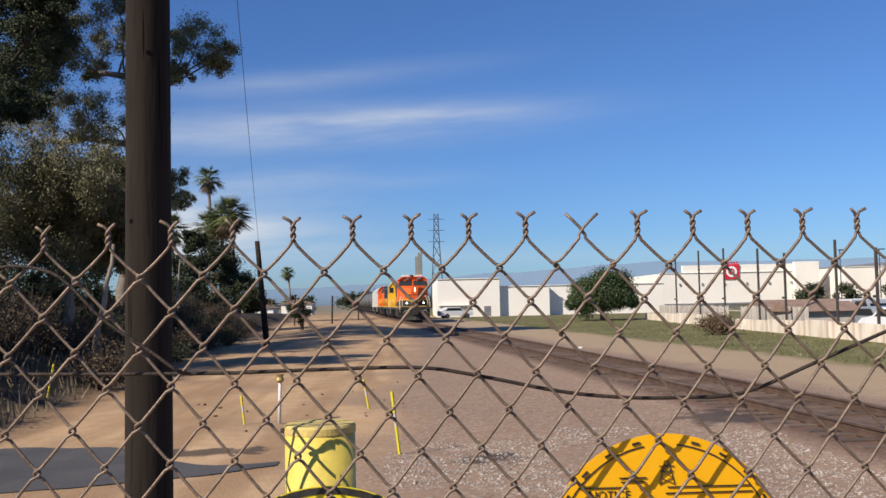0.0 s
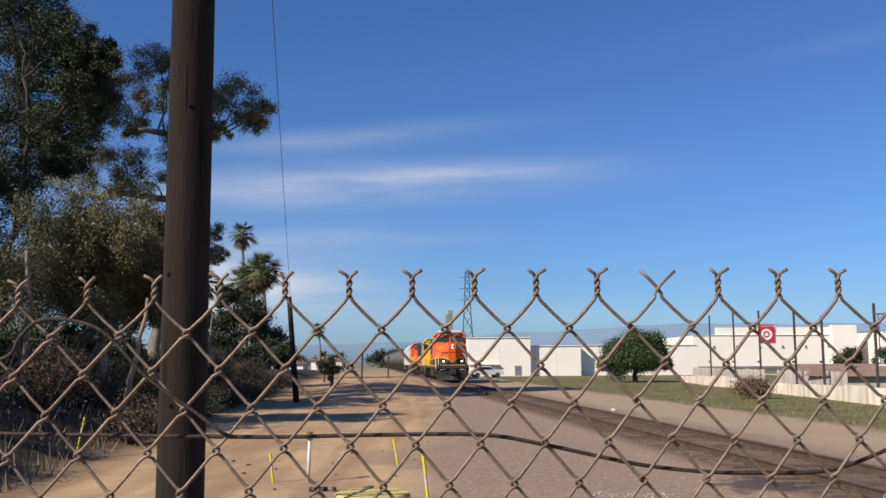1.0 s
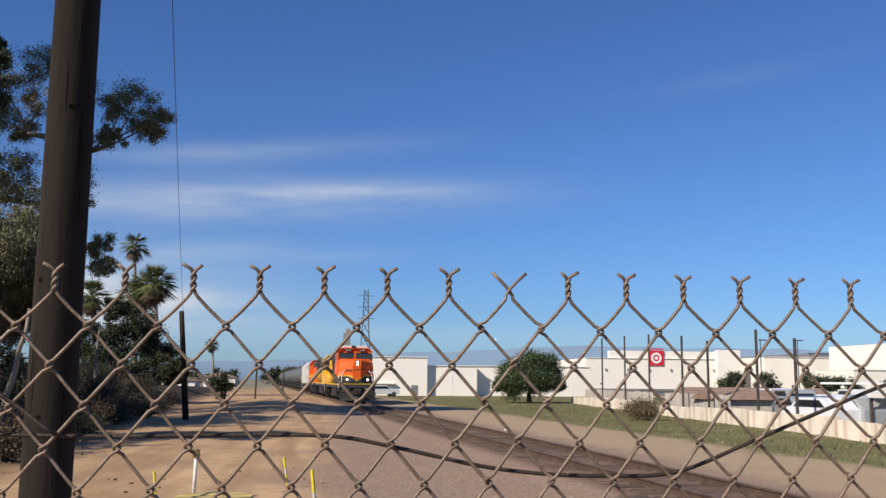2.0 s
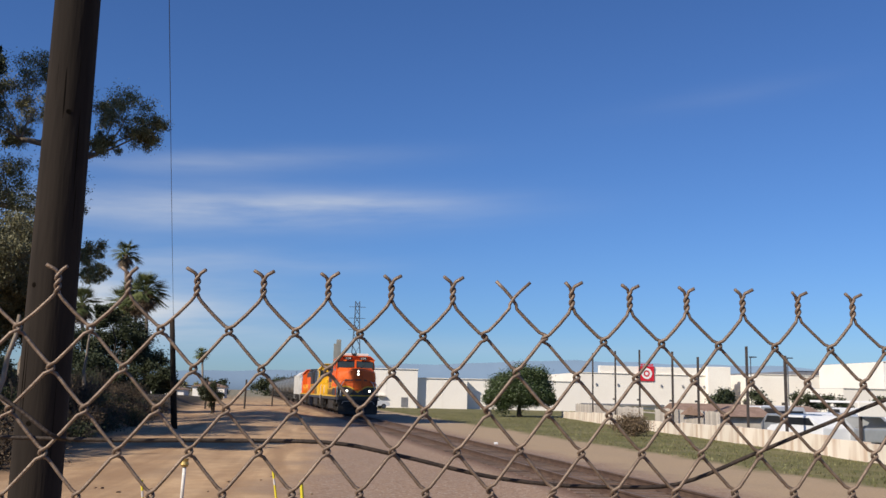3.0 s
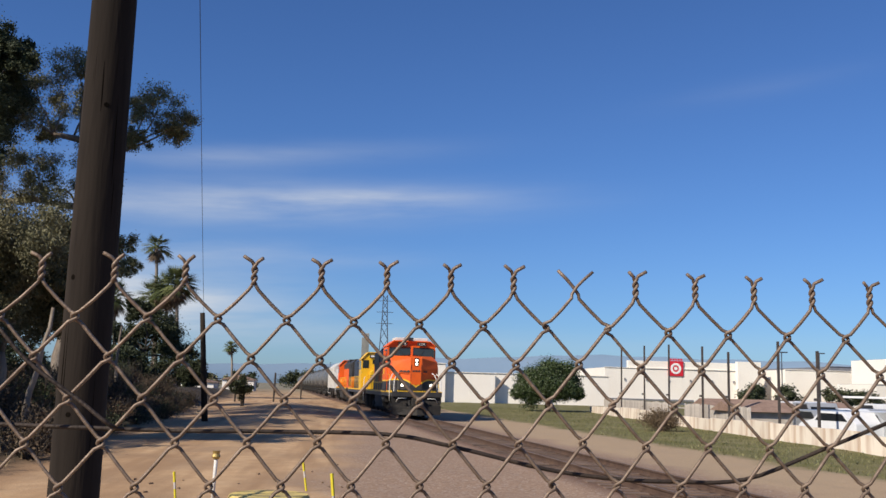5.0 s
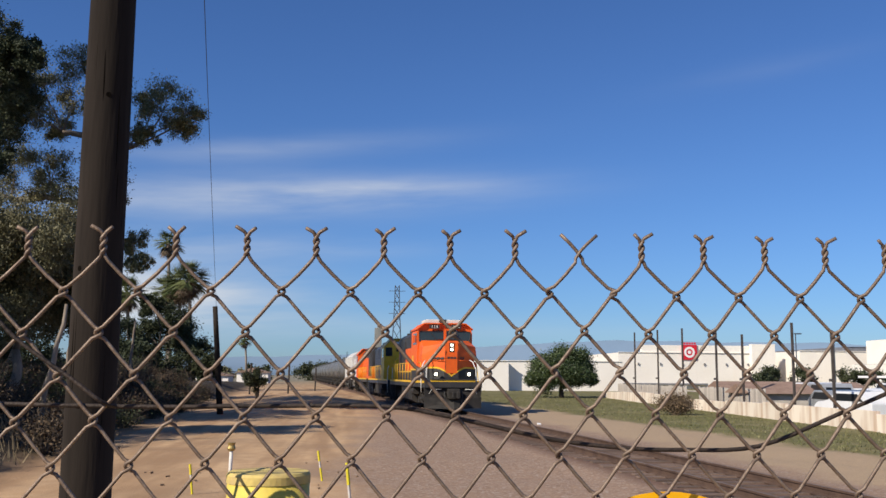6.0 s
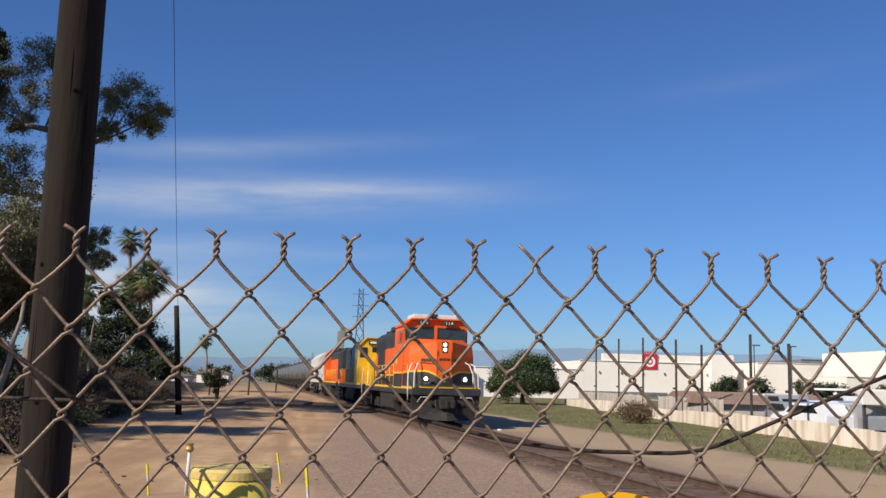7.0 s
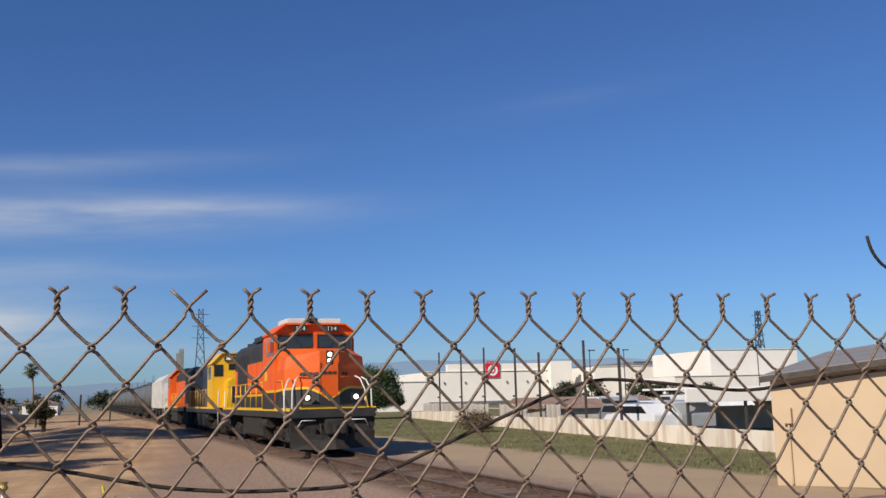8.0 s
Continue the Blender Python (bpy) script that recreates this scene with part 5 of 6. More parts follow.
def build_wall():
    wall = empty("retaining_wall", pose(0, 0, 0), "low rust-stained concrete wall panels along the grass", "wall", kind="structure")
    ys = [13 + 3.0 * i for i in range(27)]
    rng = random.Random(3)
    for a, b in zip(ys, ys[1:]):
        p, q = Vector((wall_x(a), a, 0)), Vector((wall_x(b), b, 0))
        ang = math.atan2(q.y - p.y, q.x - p.x)
        top = 0.36 + 0.08 * math.sin(a * 0.2) + rng.uniform(-0.03, 0.05)
        o = part("wall_panel", B((0, 0, 0), ((q - p).length - 0.03, 0.18, 1.0 + top), 0.015), STAINED, wall)
        o.matrix_basis = Matrix.Translation(((p.x + q.x) / 2, (a + b) / 2, (top - 1.0) / 2)) @ Matrix.Rotation(ang, 4, "Z")
    # slatted fence standing behind the wall
    fence = empty("slat_fence", pose(0, 0, 0), "weathered upright slat fence behind the low wall", "fence")
    me = None
    y = 48.0
    while y < 88:
        if not 60 < y < 63:
            if me is None:
                s = part("slat", B((0, 0, 0), (0.05, 0.20, 1.5), 0.01), SLAT, fence)
                me = s.data
            else:
                s = new("slat", me)
                s.parent = fence
            s.location = (wall_x(y) + 0.8, y, 0.30 + rng.uniform(-0.06, 0.06))
        y += 0.30
    for z in (-0.1, 0.75):
        part("fence_rail", T([(wall_x(q) + 0.86, q, z) for q in (48, 58, 68, 78, 88)], 0.05, 6), SLAT, fence)
    tops = ((39.0, 3.75), (44.5, 4.45), (50.0, 4.1), (54.5, 4.6), (64.0, 5.15), (70.5, 5.35), (77.0, 5.45))
    for y, z in tops:
        x = {39.0: 20.25, 44.5: 21.0, 50.0: 20.65, 54.5: 20.85, 64.0: 22.0, 70.5: 22.25, 77.0: 22.3}[y]
        p = empty("steel_post", pose(x, y, -0.4), "tall thin dark steel post behind the low wall", "post", "steel posts along the wall")
        bm = B((0, 0, (z + 0.4) / 2), (0.11, 0.11, z + 0.4), 0.01)
        part("shaft", bm, POST, p)
        part("bracket", B((-0.1, 0, 2.0), (0.22, 0.06, 0.12), 0.01), POST, p)
    # small brown-roofed huts
    for x, y, w, d, h in ((22.3, 52, 3.6, 3.0, 1.2), (24.0, 60, 5.0, 3.0, 1.3), (27.5, 66, 9.0, 4, 1.25)):
        hut = empty("hut", pose(x, y, -0.4), "low hut with a brown shingle roof", "hut", "huts behind the wall")
        part("wall", B((w / 2 - 1, 0, h / 2), (w, d, h), 0.02), SLAT, hut)
        part("roof", P(((-d / 2 - 0.3, h), (d / 2 + 0.3, h), (0, h + 0.55)), "x", -1.3, w - 0.7), BROWN_ROOF, hut)


CAR_GLASS = mat("tinted_car_glass", (0.012, 0.014, 0.016), (0.02, 0.022, 0.025), 1, 0.3, 0, 0.0, 10, spec=0.3)


def car(x, y, turn, body, label, tall=False):
    c = empty("parked_car", pose(x, y, -0.36, 0, 0, turn), label, "car", "parked cars")
    h = 1.75 if tall else 1.45
    prof = ((-2.2, 0.35), (2.2, 0.35), (2.25, 0.75), (1.9, 0.95), (1.0, 1.0), (0.45, h), (-1.25 if not tall else -1.9, h), (-1.95, 1.02), (-2.22, 0.95))
    bm = P(prof, "y", -0.86, 0.86)
    bmesh.ops.bevel(bm, geom=list(bm.edges), offset=0.06, segments=2, profile=0.7, affect="EDGES")
    part("body", bm, body, c)
    for s in (-1, 1):
        part("side_window", P(((-1.6, 1.02), (0.85, 1.02), (0.4, h - 0.1), (-1.2, h - 0.1)), "y", s * 0.866 - 0.008, s * 0.866 + 0.008), CAR_GLASS, c)
        for a in (-1.35, 1.4):
            w = part("wheel", T(((a, s * 0.70, 0.32), (a, s * 0.90, 0.32)), 0.32, 14), BLACK, c)
            part("rim", T(((a, s * 0.90, 0.32), (a, s * 0.912, 0.32)), 0.19, 12), STEEL, w)
        part("headlamp", B((2.2, s * 0.6, 0.72), (0.06, 0.36, 0.14), 0.02), WHITE_SIGN, c)
    part("windscreen", P(((0.96, 1.03), (0.99, 1.03), (0.49, h - 0.06), (0.46, h - 0.06)), "y", -0.72, 0.72), CAR_GLASS, c)
    return c


def build_lot():
    W = mat("white_car_paint", (0.75, 0.75, 0.75), (0.70, 0.70, 0.70), 2, 0.3, 0, 0, 10, amount3=0.1)
    K = mat("black_car_paint", (0.02, 0.02, 0.022), (0.03, 0.03, 0.03), 2, 0.25, 0, 0, 10, amount3=0.1)
    S = mat("silver_car_paint", (0.40, 0.41, 0.42), (0.45, 0.46, 0.47), 2, 0.3, 0.4, 0, 10, amount3=0.1)
    rng = random.Random(12)
    spots = ((23.6, 44, K), (25.6, 44.5, W), (22.4, 41.0, W), (24.2, 40.6, S), (31.5, 49.5, W), (33.5, 50.5, W), (28.6, 57.5, W), (22.9, 43.5, S), (24.9, 46.5, K), (27.8, 46, S), (29.6, 47, W), (26.9, 52, S), (29.4, 54, W), (31.6, 55, S), (34.0, 58, W), (36.5, 60, S), (39.0, 62, W), (30.5, 62, W), (33.0, 66, W), (37.0, 70, K))
    for x, y, m in spots:
        kind = {W: "white", K: "black", S: "silver"}[m]
        car(x, y, rng.choice((78, 84, 96, 264)), m, "parked %s car in the lot behind the wall" % kind, y > 50 and rng.random() < 0.4)
    car(5.6, 121, 15, W, "parked white car in front of the warehouse")
    # car ports with white fascias
    for x0, x1, y in ((23.2, 33.0, 38.5), (34.5, 50.0, 52.0)):
        cp = empty("carport", pose(x0, y, -0.36), "long open carport with a white fascia", "carport", "carports in the lot")
        w = x1 - x0
        part("roof", B((w / 2, 1.8, 2.12), (w, 4.2, 0.10), 0.02), WHITE_SIGN, cp)
        part("fascia", B((w / 2, -0.3, 1.80), (w, 0.10, 0.62), 0.02), WHITE_WALL, cp)
        part("back_wall", B((w / 2, 3.9, 0.6), (w, 0.12, 1.2)), SLAT, cp)
        n = int(w / 2.6)
        for i in range(n + 1):
            part("post", B((0.2 + (w - 0.4) * i / n, -0.1, 0.75), (0.12, 0.12, 1.5), 0.01), POST, cp)
    for x, y, h in ((62, 120, 8.0), (84, 120, 8.5), (52, 110, 7.5)):
        lp = empty("lamp_post", pose(x, y, -0.4), "slim parking-lot lamp post", "street lamp", "parking-lot lamps")
        part("shaft", T(((0, 0, 0), (0, 0, h)), 0.07, 8), STEEL, lp)
        part("lamp_head", B((0.3, 0, h), (0.9, 0.3, 0.15), 0.03), STEEL, lp)
    rng = random.Random(44)
    for i, (x, y) in enumerate(((47, 105), (51, 106), (56, 104), (42, 98), (64, 112), (70, 112))):
        lumps = [(x + rng.uniform(-1.4, 1.4), y + rng.uniform(-1, 1), rng.uniform(1.0, 2.6), 1.0) for _ in range(5)]
        trunk_tree("parking_tree", (x, y, -0.4), ((x, y, 0.8), (x, y, 1.6)), lumps, 0.12, DARK_BARK, "small dark tree in the parking lot", 90, 0.3, LEAF_DARK, 400 + i, twig=0.04, hang=0, group="parking-lot trees")


def build_shed():
    a, b = Vector((12.75, 16.9, 0)), Vector((16.6, 11.4, 0))
    d = (b - a).normalized()
    ang = math.atan2(d.y, d.x)
    shed = empty("utility_shed", pose(a.x, a.y, -0.45, 0, 0, math.degrees(ang)), "small tan utility building with a grey sheet roof", "shed")
    ln = (b - a).length
    part("wall", P(((0, 0), (ln, 0), (ln, 2.33 + 0.11 * ln), (0, 2.33)), "y", 0.0, 4.4), TAN_WALL, shed)
    bm = bmesh.new()   # low roof that rises along the wall and away from it
    top = [(x, y, 2.345 + 0.11 * x + 0.13 * (y + 0.25) + dz) for dz in (0, 0.09) for x, y in ((-0.12, -0.25), (ln + 0.3, -0.25), (ln + 0.3, 4.6), (-0.12, 4.6))]
    v = [bm.verts.new(p) for p in top]
    for q in ((3, 2, 1, 0), (4, 5, 6, 7), (0, 1, 5, 4), (1, 2, 6, 5), (2, 3, 7, 6), (3, 0, 4, 7)):
        bm.faces.new([v[i] for i in q])
    part("roof", bm, GREY_ROOF, shed)
    bm = bmesh.new()
    v = [bm.verts.new(p) for p in ((-0.12, -0.26, 2.27), (ln + 0.3, -0.26, 2.27 + 0.11 * (ln + 0.42)), (ln + 0.3, -0.26, 2.40 + 0.11 * (ln + 0.42)), (-0.12, -0.26, 2.40),
                                   (-0.12, -0.29, 2.27), (ln + 0.3, -0.29, 2.27 + 0.11 * (ln + 0.42)), (ln + 0.3, -0.29, 2.40 + 0.11 * (ln + 0.42)), (-0.12, -0.29, 2.40))]
    for q in ((0, 1, 2, 3), (7, 6, 5, 4), (0, 4, 5, 1), (2, 6, 7, 3), (0, 3, 7, 4), (1, 5, 6, 2)):
        bm.faces.new([v[i] for i in q])
    part("fascia", bm, POST, shed, "dark eave board")
    part("conduit_box", B((0.35, -0.06, 1.55), (0.18, 0.12, 0.34), 0.015), TAN_WALL, shed)
    part("conduit", T(((0.35, -0.05, 0.1), (0.35, -0.05, 1.4)), 0.025, 6), TAN_WALL, shed)


def lattice_tower(x, y, h, w, label):
    t = empty("transmission_tower", pose(x, y, -0.4), label, "pylon", "transmission towers")
    bm = bmesh.new()
    def half(z):
        return w * (1 - z / h) ** 1.6 * 0.5 + 1.0
    levels = [0, h * 0.2, h * 0.38, h * 0.53, h * 0.66, h * 0.76, h * 0.85, h * 0.93, h]
    for sx, sy in ((-1, -1), (1, -1), (1, 1), (-1, 1)):
        tube(bm, [(sx * half(z), sy * half(z), z) for z in levels], 0.26, 4)
    for z0, z1 in zip(levels, levels[1:]):
        for s in (-1, 1):
            for p, q in (((-1, s), (1, s)), ((s, -1), (s, 1))):
                tube(bm, ((p[0] * half(z0), p[1] * half(z0), z0), (q[0] * half(z1), q[1] * half(z1), z1)), 0.15, 4)
                tube(bm, ((q[0] * half(z0), q[1] * half(z0), z0), (p[0] * half(z1), p[1] * half(z1), z1)), 0.15, 4)
    part("lattice", bm, STEEL, t)
    for z in (h * 0.70, h * 0.82, h * 0.94):
        part("cross_arm", T(((-4.0, 0, z), (4.0, 0, z)), 0.16, 4), STEEL, t)


def build_distance():
    verts, faces = [], []
    n = 160
    for i in range(n + 1):
        a = radians(-75 + 150 * i / n)
        r = 3600
        x, y = r * math.sin(a), r * math.cos(a)
        h = 42 + 22 * noise.noise((i * 0.07, 1.0, 0)) + 14 * noise.noise((i * 0.3, 4.0, 0)) + 95 * math.exp(-((i - 100) / 24.0) ** 2)
        verts += [(x, y, -5), (x, y, max(8, h)), (x * 1.12, y * 1.12, -5)]
        if i:
            k = 3 * i
            faces += [(k - 3, k, k + 1, k - 2), (k - 2, k + 1, k + 2, k - 1)]
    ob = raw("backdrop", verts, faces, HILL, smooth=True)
    tagged(ob, "hazy blue hills along the horizon", "hills", kind="structure")
    lattice_tower(13.0, 450, 45.4, 5, "tall lattice transmission tower far behind the train")
    lattice_tower(315, 450, 45.2, 5, "tall lattice transmission tower far off")
    s = empty("silo", pose(1.9, 220, -0.4), "tall narrow weathered tower block beyond the yard", "silo")
    part("body", B((0, 0.9, 6.6), (1.7, 1.8, 13.2), 0.08), SILO, s)
    part("cap", B((0.3, 0.9, 13.7), (1.1, 1.4, 1.0), 0.08), SILO, s)


build_warehouses()
build_wall()
build_lot()
build_shed()
build_distance()

# ---- near things ----
MARKER_YELLOW = mat("faded_yellow_plastic", (0.72, 0.56, 0.10), (0.64, 0.49, 0.09), 14, 0.5, 0, 0.05, 90, c3=(0.45, 0.34, 0.12), amount3=0.35)
SIGN_AMBER = mat("amber_sign_face", (0.88, 0.44, 0.002), (0.84, 0.41, 0.002), 10, 0.4, 0, 0.02, 120, amount3=0.12)
SIGN_LIME = mat("yellow_sign_face", (0.78, 0.62, 0.02), (0.72, 0.56, 0.02), 10, 0.4, 0, 0.02, 120, amount3=0.12)
INK = mat("black_sign_ink", (0.02, 0.018, 0.015), (0.035, 0.03, 0.025), 20, 0.5)
STAKE = mat("yellow_stake_paint", (0.72, 0.60, 0.02), (0.66, 0.54, 0.02), 8, 0.6)
BARE_STAKE = mat("bare_whitened_stake", (0.62, 0.58, 0.52), (0.5, 0.45, 0.4), 8, 0.8)
BRASS = mat("dull_brass_cap", (0.42, 0.30, 0.10), (0.34, 0.24, 0.08), 12, 0.45, 0.5)
PIPE = mat("white_painted_pipe", (0.70, 0.68, 0.63), (0.58, 0.54, 0.48), 10, 0.6, c3=(0.25, 0.2, 0.15))
STONE = mat("pale_gravel_stones", (0.25, 0.20, 0.16), (0.42, 0.36, 0.31), 6, 0.9, 0, 0.3, 60, rand=0.3)


def build_utility_pole():
    pit = mat("dark_wood_cracks", (0.006, 0.005, 0.004), (0.010, 0.008, 0.006), 20, 1.0, spec=0.0)
    x, y, r = -1.370, 3.0, 0.103
    pole = empty("utility_pole", pose(x, y, height(x, y) - 0.3), "dark weathered wooden utility pole in the dirt", "utility pole")
    bm = bmesh.new()
    n, rings = 28, 60
    ring = []
    for i in range(rings + 1):
        z = 15.0 * i / rings
        rr = r * 1.045 - 0.0035 * z
        row = []
        for k in range(n):
            a = 2 * math.pi * k / n
            bump = 0.0022 * noise.noise((math.cos(a) * 3, math.sin(a) * 3, z * 0.7)) + 0.0022 * noise.noise((k * 1.7, 0, z * 0.15))
            row.append(bm.verts.new(((rr + bump) * math.cos(a), (rr + bump) * math.sin(a), z)))
        ring.append(row)
    for a, b in zip(ring, ring[1:]):
        for k in range(n):
            bm.faces.new((a[k], a[(k + 1) % n], b[(k + 1) % n], b[k]))
    bm.faces.new(ring[-1])
    part("shaft", bm, POLE_WOOD, pole, smooth=True)
    rng = random.Random(2)
    for k in range(34):   # long drying cracks
        a, z, ln = rng.uniform(3.3, 6.1), rng.uniform(0.8, 6.5), rng.uniform(0.08, 0.7)
        pts = [((r * 1.02 - 0.0035 * (z + ln * q / 5)) * math.cos(a + 0.02 * rng.random()), (r * 1.02 - 0.0035 * (z + ln * q / 5)) * math.sin(a + 0.02 * rng.random()), z + ln * q / 5) for q in range(6)]
        part("crack", T(pts, 0.0028, 4, (0.0006, 0.0022, 0.003, 0.003, 0.002, 0.0006)), pit, pole)
    for a, z in ((4.15, 2.76), (4.5, 2.2), (5.0, 3.5), (4.4, 4.4)):
        c = (r * 1.03 - 0.0035 * z)
        part("knot", T(((c * math.cos(a) * 0.97, c * math.sin(a) * 0.97, z), (c * math.cos(a) * 1.02, c * math.sin(a) * 1.02, z)), 0.011, 8), pit, pole)
    pts = [((r * 1.02) * math.cos(4.9), (r * 1.02) * math.sin(4.9), 0.2), (r * 1.035 * math.cos(4.9), r * 1.035 * math.sin(4.9), 0.8), (r * 1.035 * math.cos(4.86), r * 1.035 * math.sin(4.86), 1.2), (r * 1.01 * math.cos(4.85), r * 1.01 * math.sin(4.85), 1.47)]
    part("bare_patch", T(pts, 0.02, 8, (0.032, 0.034, 0.026, 0.004)), POLE_BARE, pole, "bare splintered strip of pale wood")
    part("cross_arm", B((0, -0.14, 13.6), (2.4, 0.10, 0.12), 0.01), POLE_WOOD, pole)
    # overhead wire to the next pole
    far = (-7.9, 46.5, 5.0)
    wire = empty("overhead_wire", pose(0, 0, 0), "thin black overhead wire between the poles", "wire")
    a, b = Vector((-1.75, 2.9, 13.9)), Vector(far)
    pts = []
    for i in range(25):
        t = i / 24
        pts.append(a.lerp(b, t) + Vector((0, 0, -0.9 * 4 * t * (1 - t) * 0.35)))
    part("strand", T(pts, 0.009, 5), INK, wire)
    p2 = empty("utility_pole", pose(-7.75, 46.5, -0.6), "short dark wooden pole beside the dirt road", "utility pole")
    part("shaft", T(((0.25, 0, 0), (-0.22, 0, 5.65)), 0.14, 10, (0.16, 0.12)), POLE_WOOD, p2, smooth=True)
    for x, y, h in ((-9.2, 76.8, 2.6), (-8.3, 95, 3.0), (-12.5, 98, 3.2), (-7.0, 120, 3.0)):
        q = empty("fence_post", pose(x, y, height(x, y) - 0.1), "dark leaning wooden post by the dirt road", "post", "posts along the dirt road")
        part("shaft", T(((0, 0, 0), (0.08, 0, h)), 0.09, 8), DARK_BARK, q)


def build_shade_patch():
    # dark sheet laid on the dirt in place of a cast shadow
    m = mat("painted_ground_shade", (0.045, 0.045, 0.05), (0.075, 0.07, 0.07), 1.2, 0.9, 0, 0.4, 40, c3=(0.14, 0.11, 0.08))
    rng = random.Random(8)
    n = 40
    verts, faces = [], []
    for i in range(n + 1):
        x = -13.0 + 11.0 * i / n
        end = smooth(0, 6, i) * (1 - 0.9 * smooth(n - 14, n, i))
        lo = 9.4 + 0.07 * max(0, x + 7) ** 2 + 0.3 * noise.noise((x * 0.9, 0, 3))
        hi = lo + (3.8 + 0.7 * noise.noise((x * 0.8, 5, 1))) * max(0.03, end) 
        for j in range(9):
            y = lo + (hi - lo) * j / 8
            verts.append((x, y, height(x, y) + 0.012))
        if i:
            faces += [((i - 1) * 9 + j, i * 9 + j, i * 9 + j + 1, (i - 1) * 9 + j + 1) for j in range(8)]
    tagged(raw("pavement", verts, faces, m, smooth=True), "dark sheet on the dirt that stands in for a cast shadow", "pavement", kind="structure")


build_shade_patch()


def disc_sign(cx, cz, y, r, face, label, ringed):
    s = empty("round_sign", pose(cx, y, cz), label, "sign", "round signs behind the fence")
    bm = T(((0, 0.0, 0), (0, 0.0016, 0)), r, 64)
    part("plate", bm, face, s)

    def arc(r0, r1, a0, a1, name, lift=0.0012):
        bm = bmesh.new()
        n = 48
        prev = None
        for i in range(n + 1):
            a = a0 + (a1 - a0) * i / n
            cur = [bm.verts.new((q * math.cos(a), -lift, q * math.sin(a))) for q in (r0, r1)]
            if prev:
                bm.faces.new((prev[0], prev[1], cur[1], cur[0]))
            prev = cur
        ob = part(name, bm, INK, s)
        return ob
    if ringed:
        arc(r * 0.945, r * 0.995, 0, 2 * math.pi, "black_rim")
        arc(r * 0.62, r * 0.84, 0.2, 2.94, "black_band")
        part("black_bar", B((0, -0.0015, -0.10 * r), (0.16 * r, 0.001, 1.3 * r)), INK, s)
    else:
        arc(r * 0.905, r * 0.918, 0.35, 1.45, "border_line")
        arc(r * 0.905, r * 0.918, 1.75, 2.85, "border_line")
        words("NOTICE", 0.0145, pose(-0.070, -0.0014, 0.077, 90, 0, 0), INK, s, "notice_word")
        for i, (w, x, z) in enumerate(((0.060, -0.078, 0.0865), (0.034, -0.040, 0.098), (0.030, -0.040, 0.093), (0.105, 0.056, 0.0855), (0.11, 0.056, 0.078), (0.20, 0.0, 0.062), (0.21, 0.0, 0.05), (0.22, 0.0, 0.038))):
            part("text_bar", B((x, -0.0016, z), (w, 0.001, 0.0015)), INK, s)
        bm = bmesh.new()   # small pylon picture
        for a, b in (((-0.016, 0.072), (-0.004, 0.118)), ((0.016, 0.072), (0.004, 0.118)), ((-0.004, 0.118), (0.004, 0.118)), ((-0.016, 0.108), (0.016, 0.108)), ((-0.014, 0.098), (0.014, 0.098)),
                     ((-0.013, 0.085), (0.009, 0.098)), ((0.013, 0.085), (-0.009, 0.098)), ((-0.016, 0.072), (0.013, 0.085)), ((0.016, 0.072), (-0.013, 0.085)), ((-0.009, 0.098), (0.005, 0.112)), ((0.009, 0.098), (-0.005, 0.112))):
            tube(bm, ((0.6 * a[0] + 0.003, -0.0014, 0.089 + 0.63 * (a[1] - 0.072)), (0.6 * b[0] + 0.003, -0.0014, 0.089 + 0.63 * (b[1] - 0.072))), 0.0006, 4)
        part("pylon_picture", bm, INK, s)
        for i in range(9):
            a = 0.5 + 2.1 * i / 8
            if abs(a - 1.57) > 0.15:
                part("text_bar", B((r * 0.95 * math.cos(a), -0.0016, r * 0.95 * math.sin(a)), (0.010, 0.001, 0.003), 0, Matrix.Rotation(-(a - 1.57), 3, "Y")), INK, s)
    st = part("mounting_strap", B((0, 0.012, 0), (0.04, 0.018, r * 1.8), 0.003), STEEL, s)
    for z in (-0.7 * r, 0.25 * r):
        part("bolt", T(((0, -0.004, z), (0, 0.002, z)), 0.006, 8), STEEL, s)
    return s


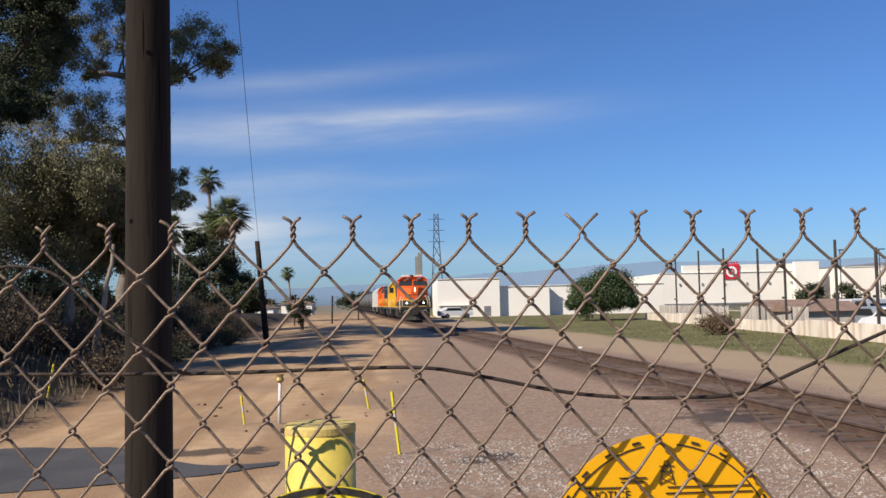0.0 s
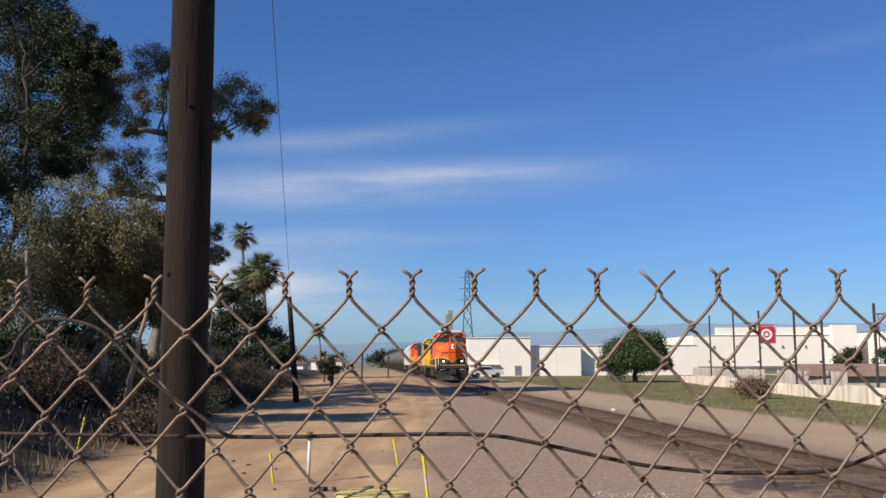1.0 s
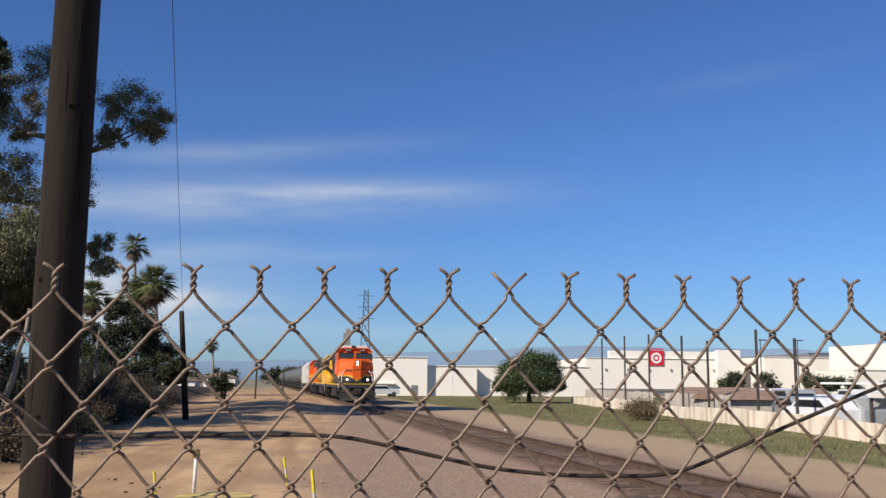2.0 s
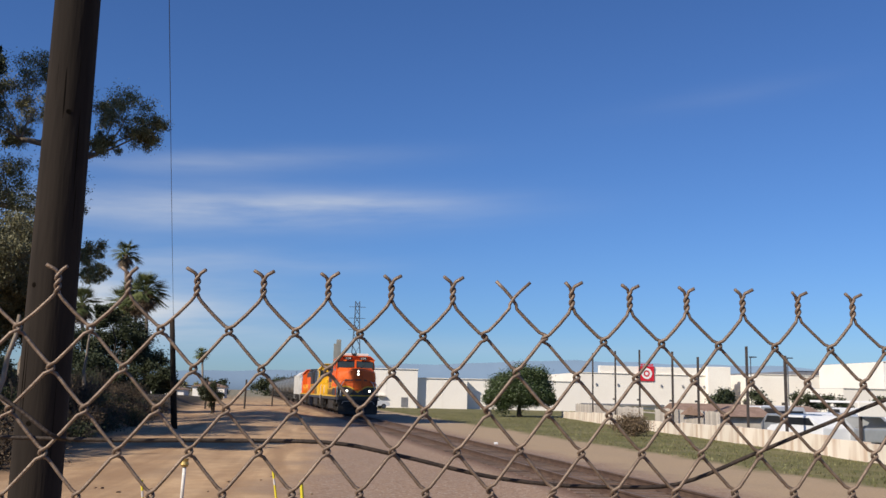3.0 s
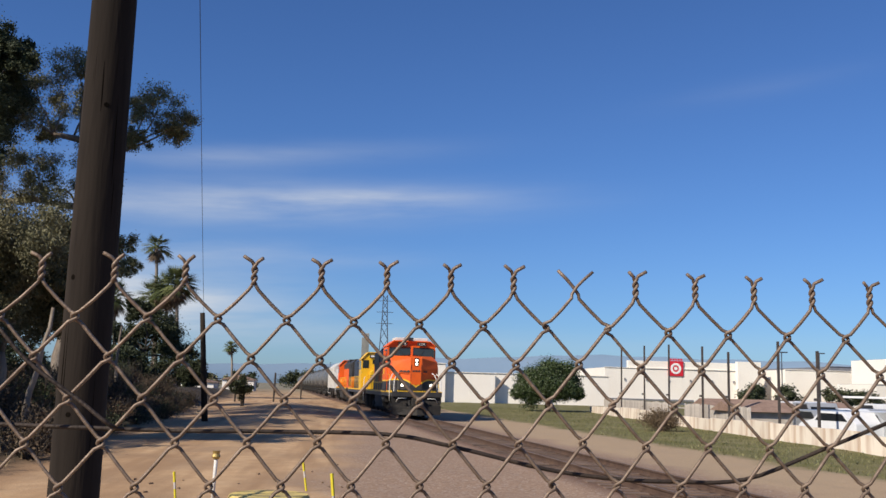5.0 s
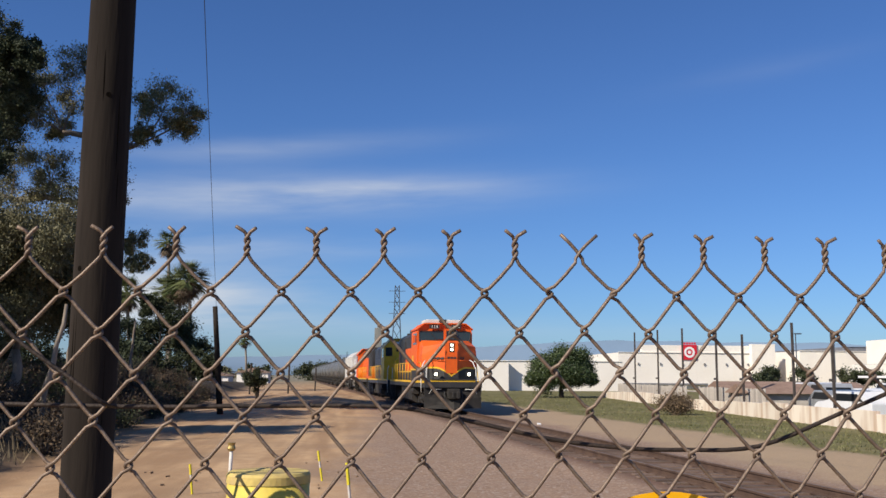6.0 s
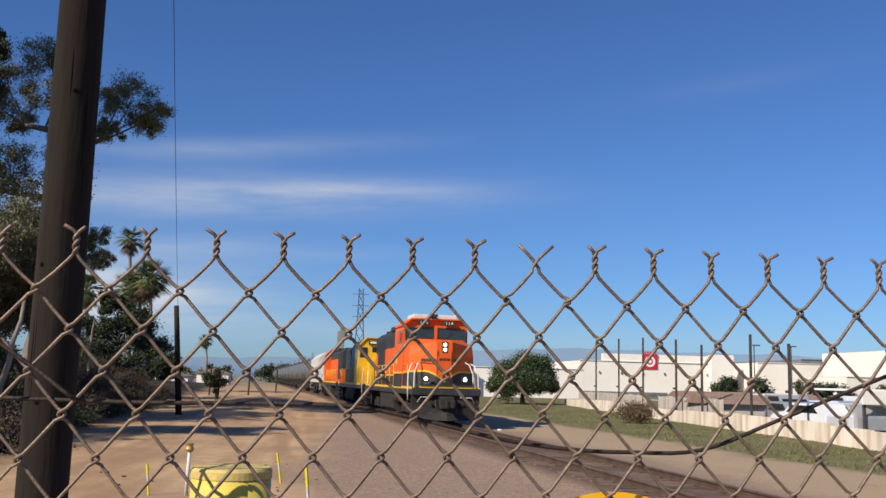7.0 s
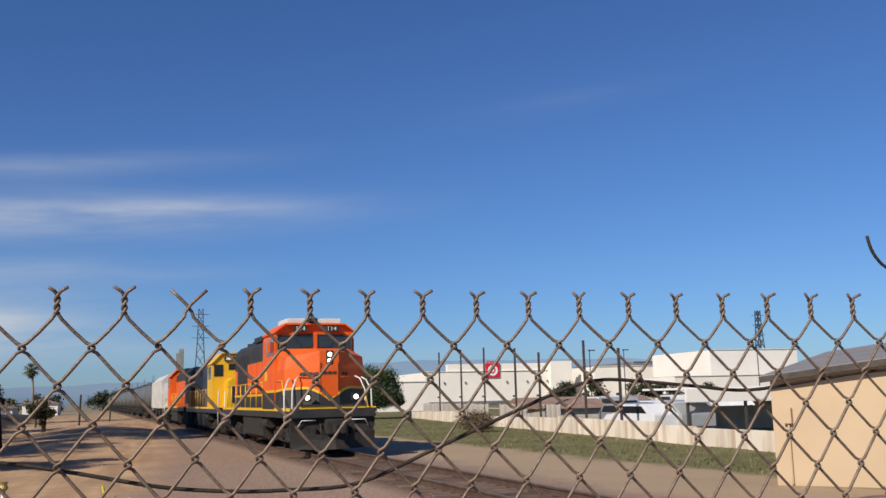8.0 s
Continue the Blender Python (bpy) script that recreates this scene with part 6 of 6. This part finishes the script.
def build_markers():
    x, y, top = -0.338, 0.085, 1.566
    z0 = height(x, y)
    post = empty("marker_post", pose(x, y, z0 - 0.1), "yellow plastic tube marker post with a dusty cap", "marker post")
    h = top - z0 + 0.1
    part("tube", T(((0, 0, 0), (0, 0, h - 0.012)), 0.046, 48), MARKER_YELLOW, post, smooth=True)
    part("cap", T(((0, 0, h - 0.0115), (0, 0, h - 0.003), (0, 0, h)), 0.0465, 48, (0.0468, 0.0468, 0.0445)), mat("dusty_cap", (0.66, 0.50, 0.14), (0.50, 0.37, 0.15), 40, 0.8, 0, 0.05, 150), post, "dusty faded cap")
    part("strap", T(((0, 0, h - 0.10), (0, 0, h - 0.09)), 0.0475, 36), INK, post)
    disc_sign(-0.325, 1.495 - 0.172, 0.026, 0.172, SIGN_LIME, "yellow round sign with a black rim on the marker post", True)
    disc_sign(0.098, 1.551 - 0.152, 0.0145, 0.152, SIGN_AMBER, "amber round notice sign with black lettering", False)
    p = empty("sign_post", pose(0.098, 0.054, height(0.098, 0.054) - 0.1), "thin steel post carrying a round sign", "post")
    part("shaft", B((0, 0, 0.9), (0.04, 0.03, 1.75), 0.004), STEEL, p)
    for x, y, h, lean, n in ((-0.40, 11.9, 0.92, -0.10, 1), (-1.08, 17.6, 0.62, -0.10, 2), (-3.19, 15.6, 0.55, -0.06, 3), (-8.35, 20.0, 0.85, 0.16, 4)):
        z = height(x, y)
        s = empty("survey_stake", pose(x, y, z - 0.05), "thin leaning stake painted yellow", "stake", "yellow survey stakes")
        q = 0.48
        part("lower_shaft", T(((0, 0, 0), (lean * q, 0, h * q)), 0.022, 6), STAKE, s)
        part("bare_band", T(((lean * q, 0, h * q), (lean * 0.68, 0, h * 0.68)), 0.021, 6), BARE_STAKE, s)
        part("top_shaft", T(((lean * 0.68, 0, h * 0.68), (lean, 0, h)), 0.024, 6), STAKE, s)
    x, y = -2.58, 15.6
    v = empty("vent_pipe", pose(x, y, height(x, y) - 0.05), "white vent pipe with a dull brass cap", "pipe")
    part("pipe", T(((0, 0, 0), (0.02, 0, 0.78)), 0.030, 10), PIPE, v, smooth=True)
    part("cap", T(((0.02, 0, 0.78), (0.02, 0, 0.82), (0.02, 0, 0.87), (0.02, 0, 0.92)), 0.07, 12, (0.05, 0.075, 0.055, 0.07)), BRASS, v)
    # coarse stones near the fence, and a few bits of litter
    rng = random.Random(17)
    verts, faces = [], []
    for _ in range(19000):
        y = 5.0 + 9.0 * rng.random() ** 1.1
        x = rng.uniform(-0.6, 8.5)
        if noise.noise((x * 0.6, y * 0.6, 2)) < -0.05 + 0.12 * max(0.0, y - 11.5):
            continue
        if abs(x - track_x(y)) < 1.0:
            continue
        s = rng.uniform(0.010, 0.028) * (1.4 if rng.random() < 0.1 else 1)
        z = height(x, y)
        k = len(verts)
        pts = [Vector((s * rng.uniform(0.7, 1.2), 0, 0)), Vector((0, s * rng.uniform(0.7, 1.2), 0)), Vector((-s * rng.uniform(0.7, 1.2), 0, 0)), Vector((0, -s * rng.uniform(0.7, 1.2), 0)), Vector((0, 0, s * rng.uniform(0.5, 0.9))), Vector((0, 0, -s * 0.5))]
        rot = Matrix.Rotation(rng.uniform(0, 6.28), 3, "Z") @ Matrix.Rotation(rng.uniform(-0.4, 0.4), 3, "X")
        verts += [Vector((x, y, z)) + rot @ p for p in pts]
        faces += [(k, k + 1, k + 4), (k + 1, k + 2, k + 4), (k + 2, k + 3, k + 4), (k + 3, k, k + 4), (k + 1, k, k + 5), (k + 2, k + 1, k + 5), (k + 3, k + 2, k + 5), (k, k + 3, k + 5)]
    tagged(raw("gravel", verts, faces, STONE), "loose pale gravel stones near the fence", "gravel", kind="stuff")
    clod = mat("dry_earth_clod", (0.26, 0.175, 0.105), (0.17, 0.115, 0.07), 20, 0.95, 0, 0.4, 60)
    for k in range(26):
        x, y = rng.uniform(-5.5, -0.2), rng.uniform(11.0, 24.0)
        c = empty("dirt_clod", pose(x, y, height(x, y)), "dry brown clod of earth on the dirt road", "clod", "clods on the dirt road")
        q = rng.uniform(0.02, 0.055)
        part("lump", B((0, 0, q * 0.3), (q * rng.uniform(1.0, 2.2), q, q * 0.8), q * 0.25, Matrix.Rotation(rng.uniform(0, 3), 3, "Z")), clod, c)
    c = empty("litter", pose(6.9, 38.0, height(6.9, 38.0)), "small white scrap of litter beside the track", "litter")
    part("scrap", B((0, 0, 0.04), (0.16, 0.12, 0.06), 0.02, Matrix.Rotation(0.3, 3, "X")), WHITE_SIGN, c)
    c = empty("debris_clump", pose(-1.9, 14.5, height(-1.9, 14.5)), "small clump of dark dug-up debris in the dirt", "debris")
    for k in range(7):
        part("clod", B((rng.uniform(-0.5, 0.5), rng.uniform(-0.2, 0.2), 0.03), (rng.uniform(0.06, 0.16), rng.uniform(0.05, 0.12), 0.08), 0.02, Matrix.Rotation(rng.uniform(0, 3), 3, "Z")), DARK_BARK, c)


build_utility_pole()
build_markers()

# ---- what moves ----
# seconds and the distance ahead at which the train's front stands
FRONT = ((0.0, 94.2), (8.0, 30.6))


def front_at(t):
    (t0, y0), (t1, y1) = FRONT
    return y0 + (y1 - y0) * (t - t0) / (t1 - t0)


def motions():
    turned = TRAIN[2][0]   # the third engine runs backwards
    step = math.hypot(1, TRACK_SLOPE)
    halves = [i * 0.5 for i in range(17)]
    tenths = [i * 0.08 for i in range(101)]
    for vehicle, behind in TRAIN:
        rows = []
        for t in halves:
            y = front_at(t) + behind / step
            rows.append((t, pose(track_x(y), y, RAIL_Z, 0, 0, TRACK_ANGLE + (180 if vehicle is turned else 0))))
        walk(vehicle, rows)
    for wheels, a in WHEELSETS:
        way = -1 if wheels.parent.parent is turned else 1
        walk(wheels, [(t, pose(0, a, 0.51, way * math.degrees((front_at(0) - front_at(t)) * step / 0.51), 0, 0)) for t in tenths])


motions()
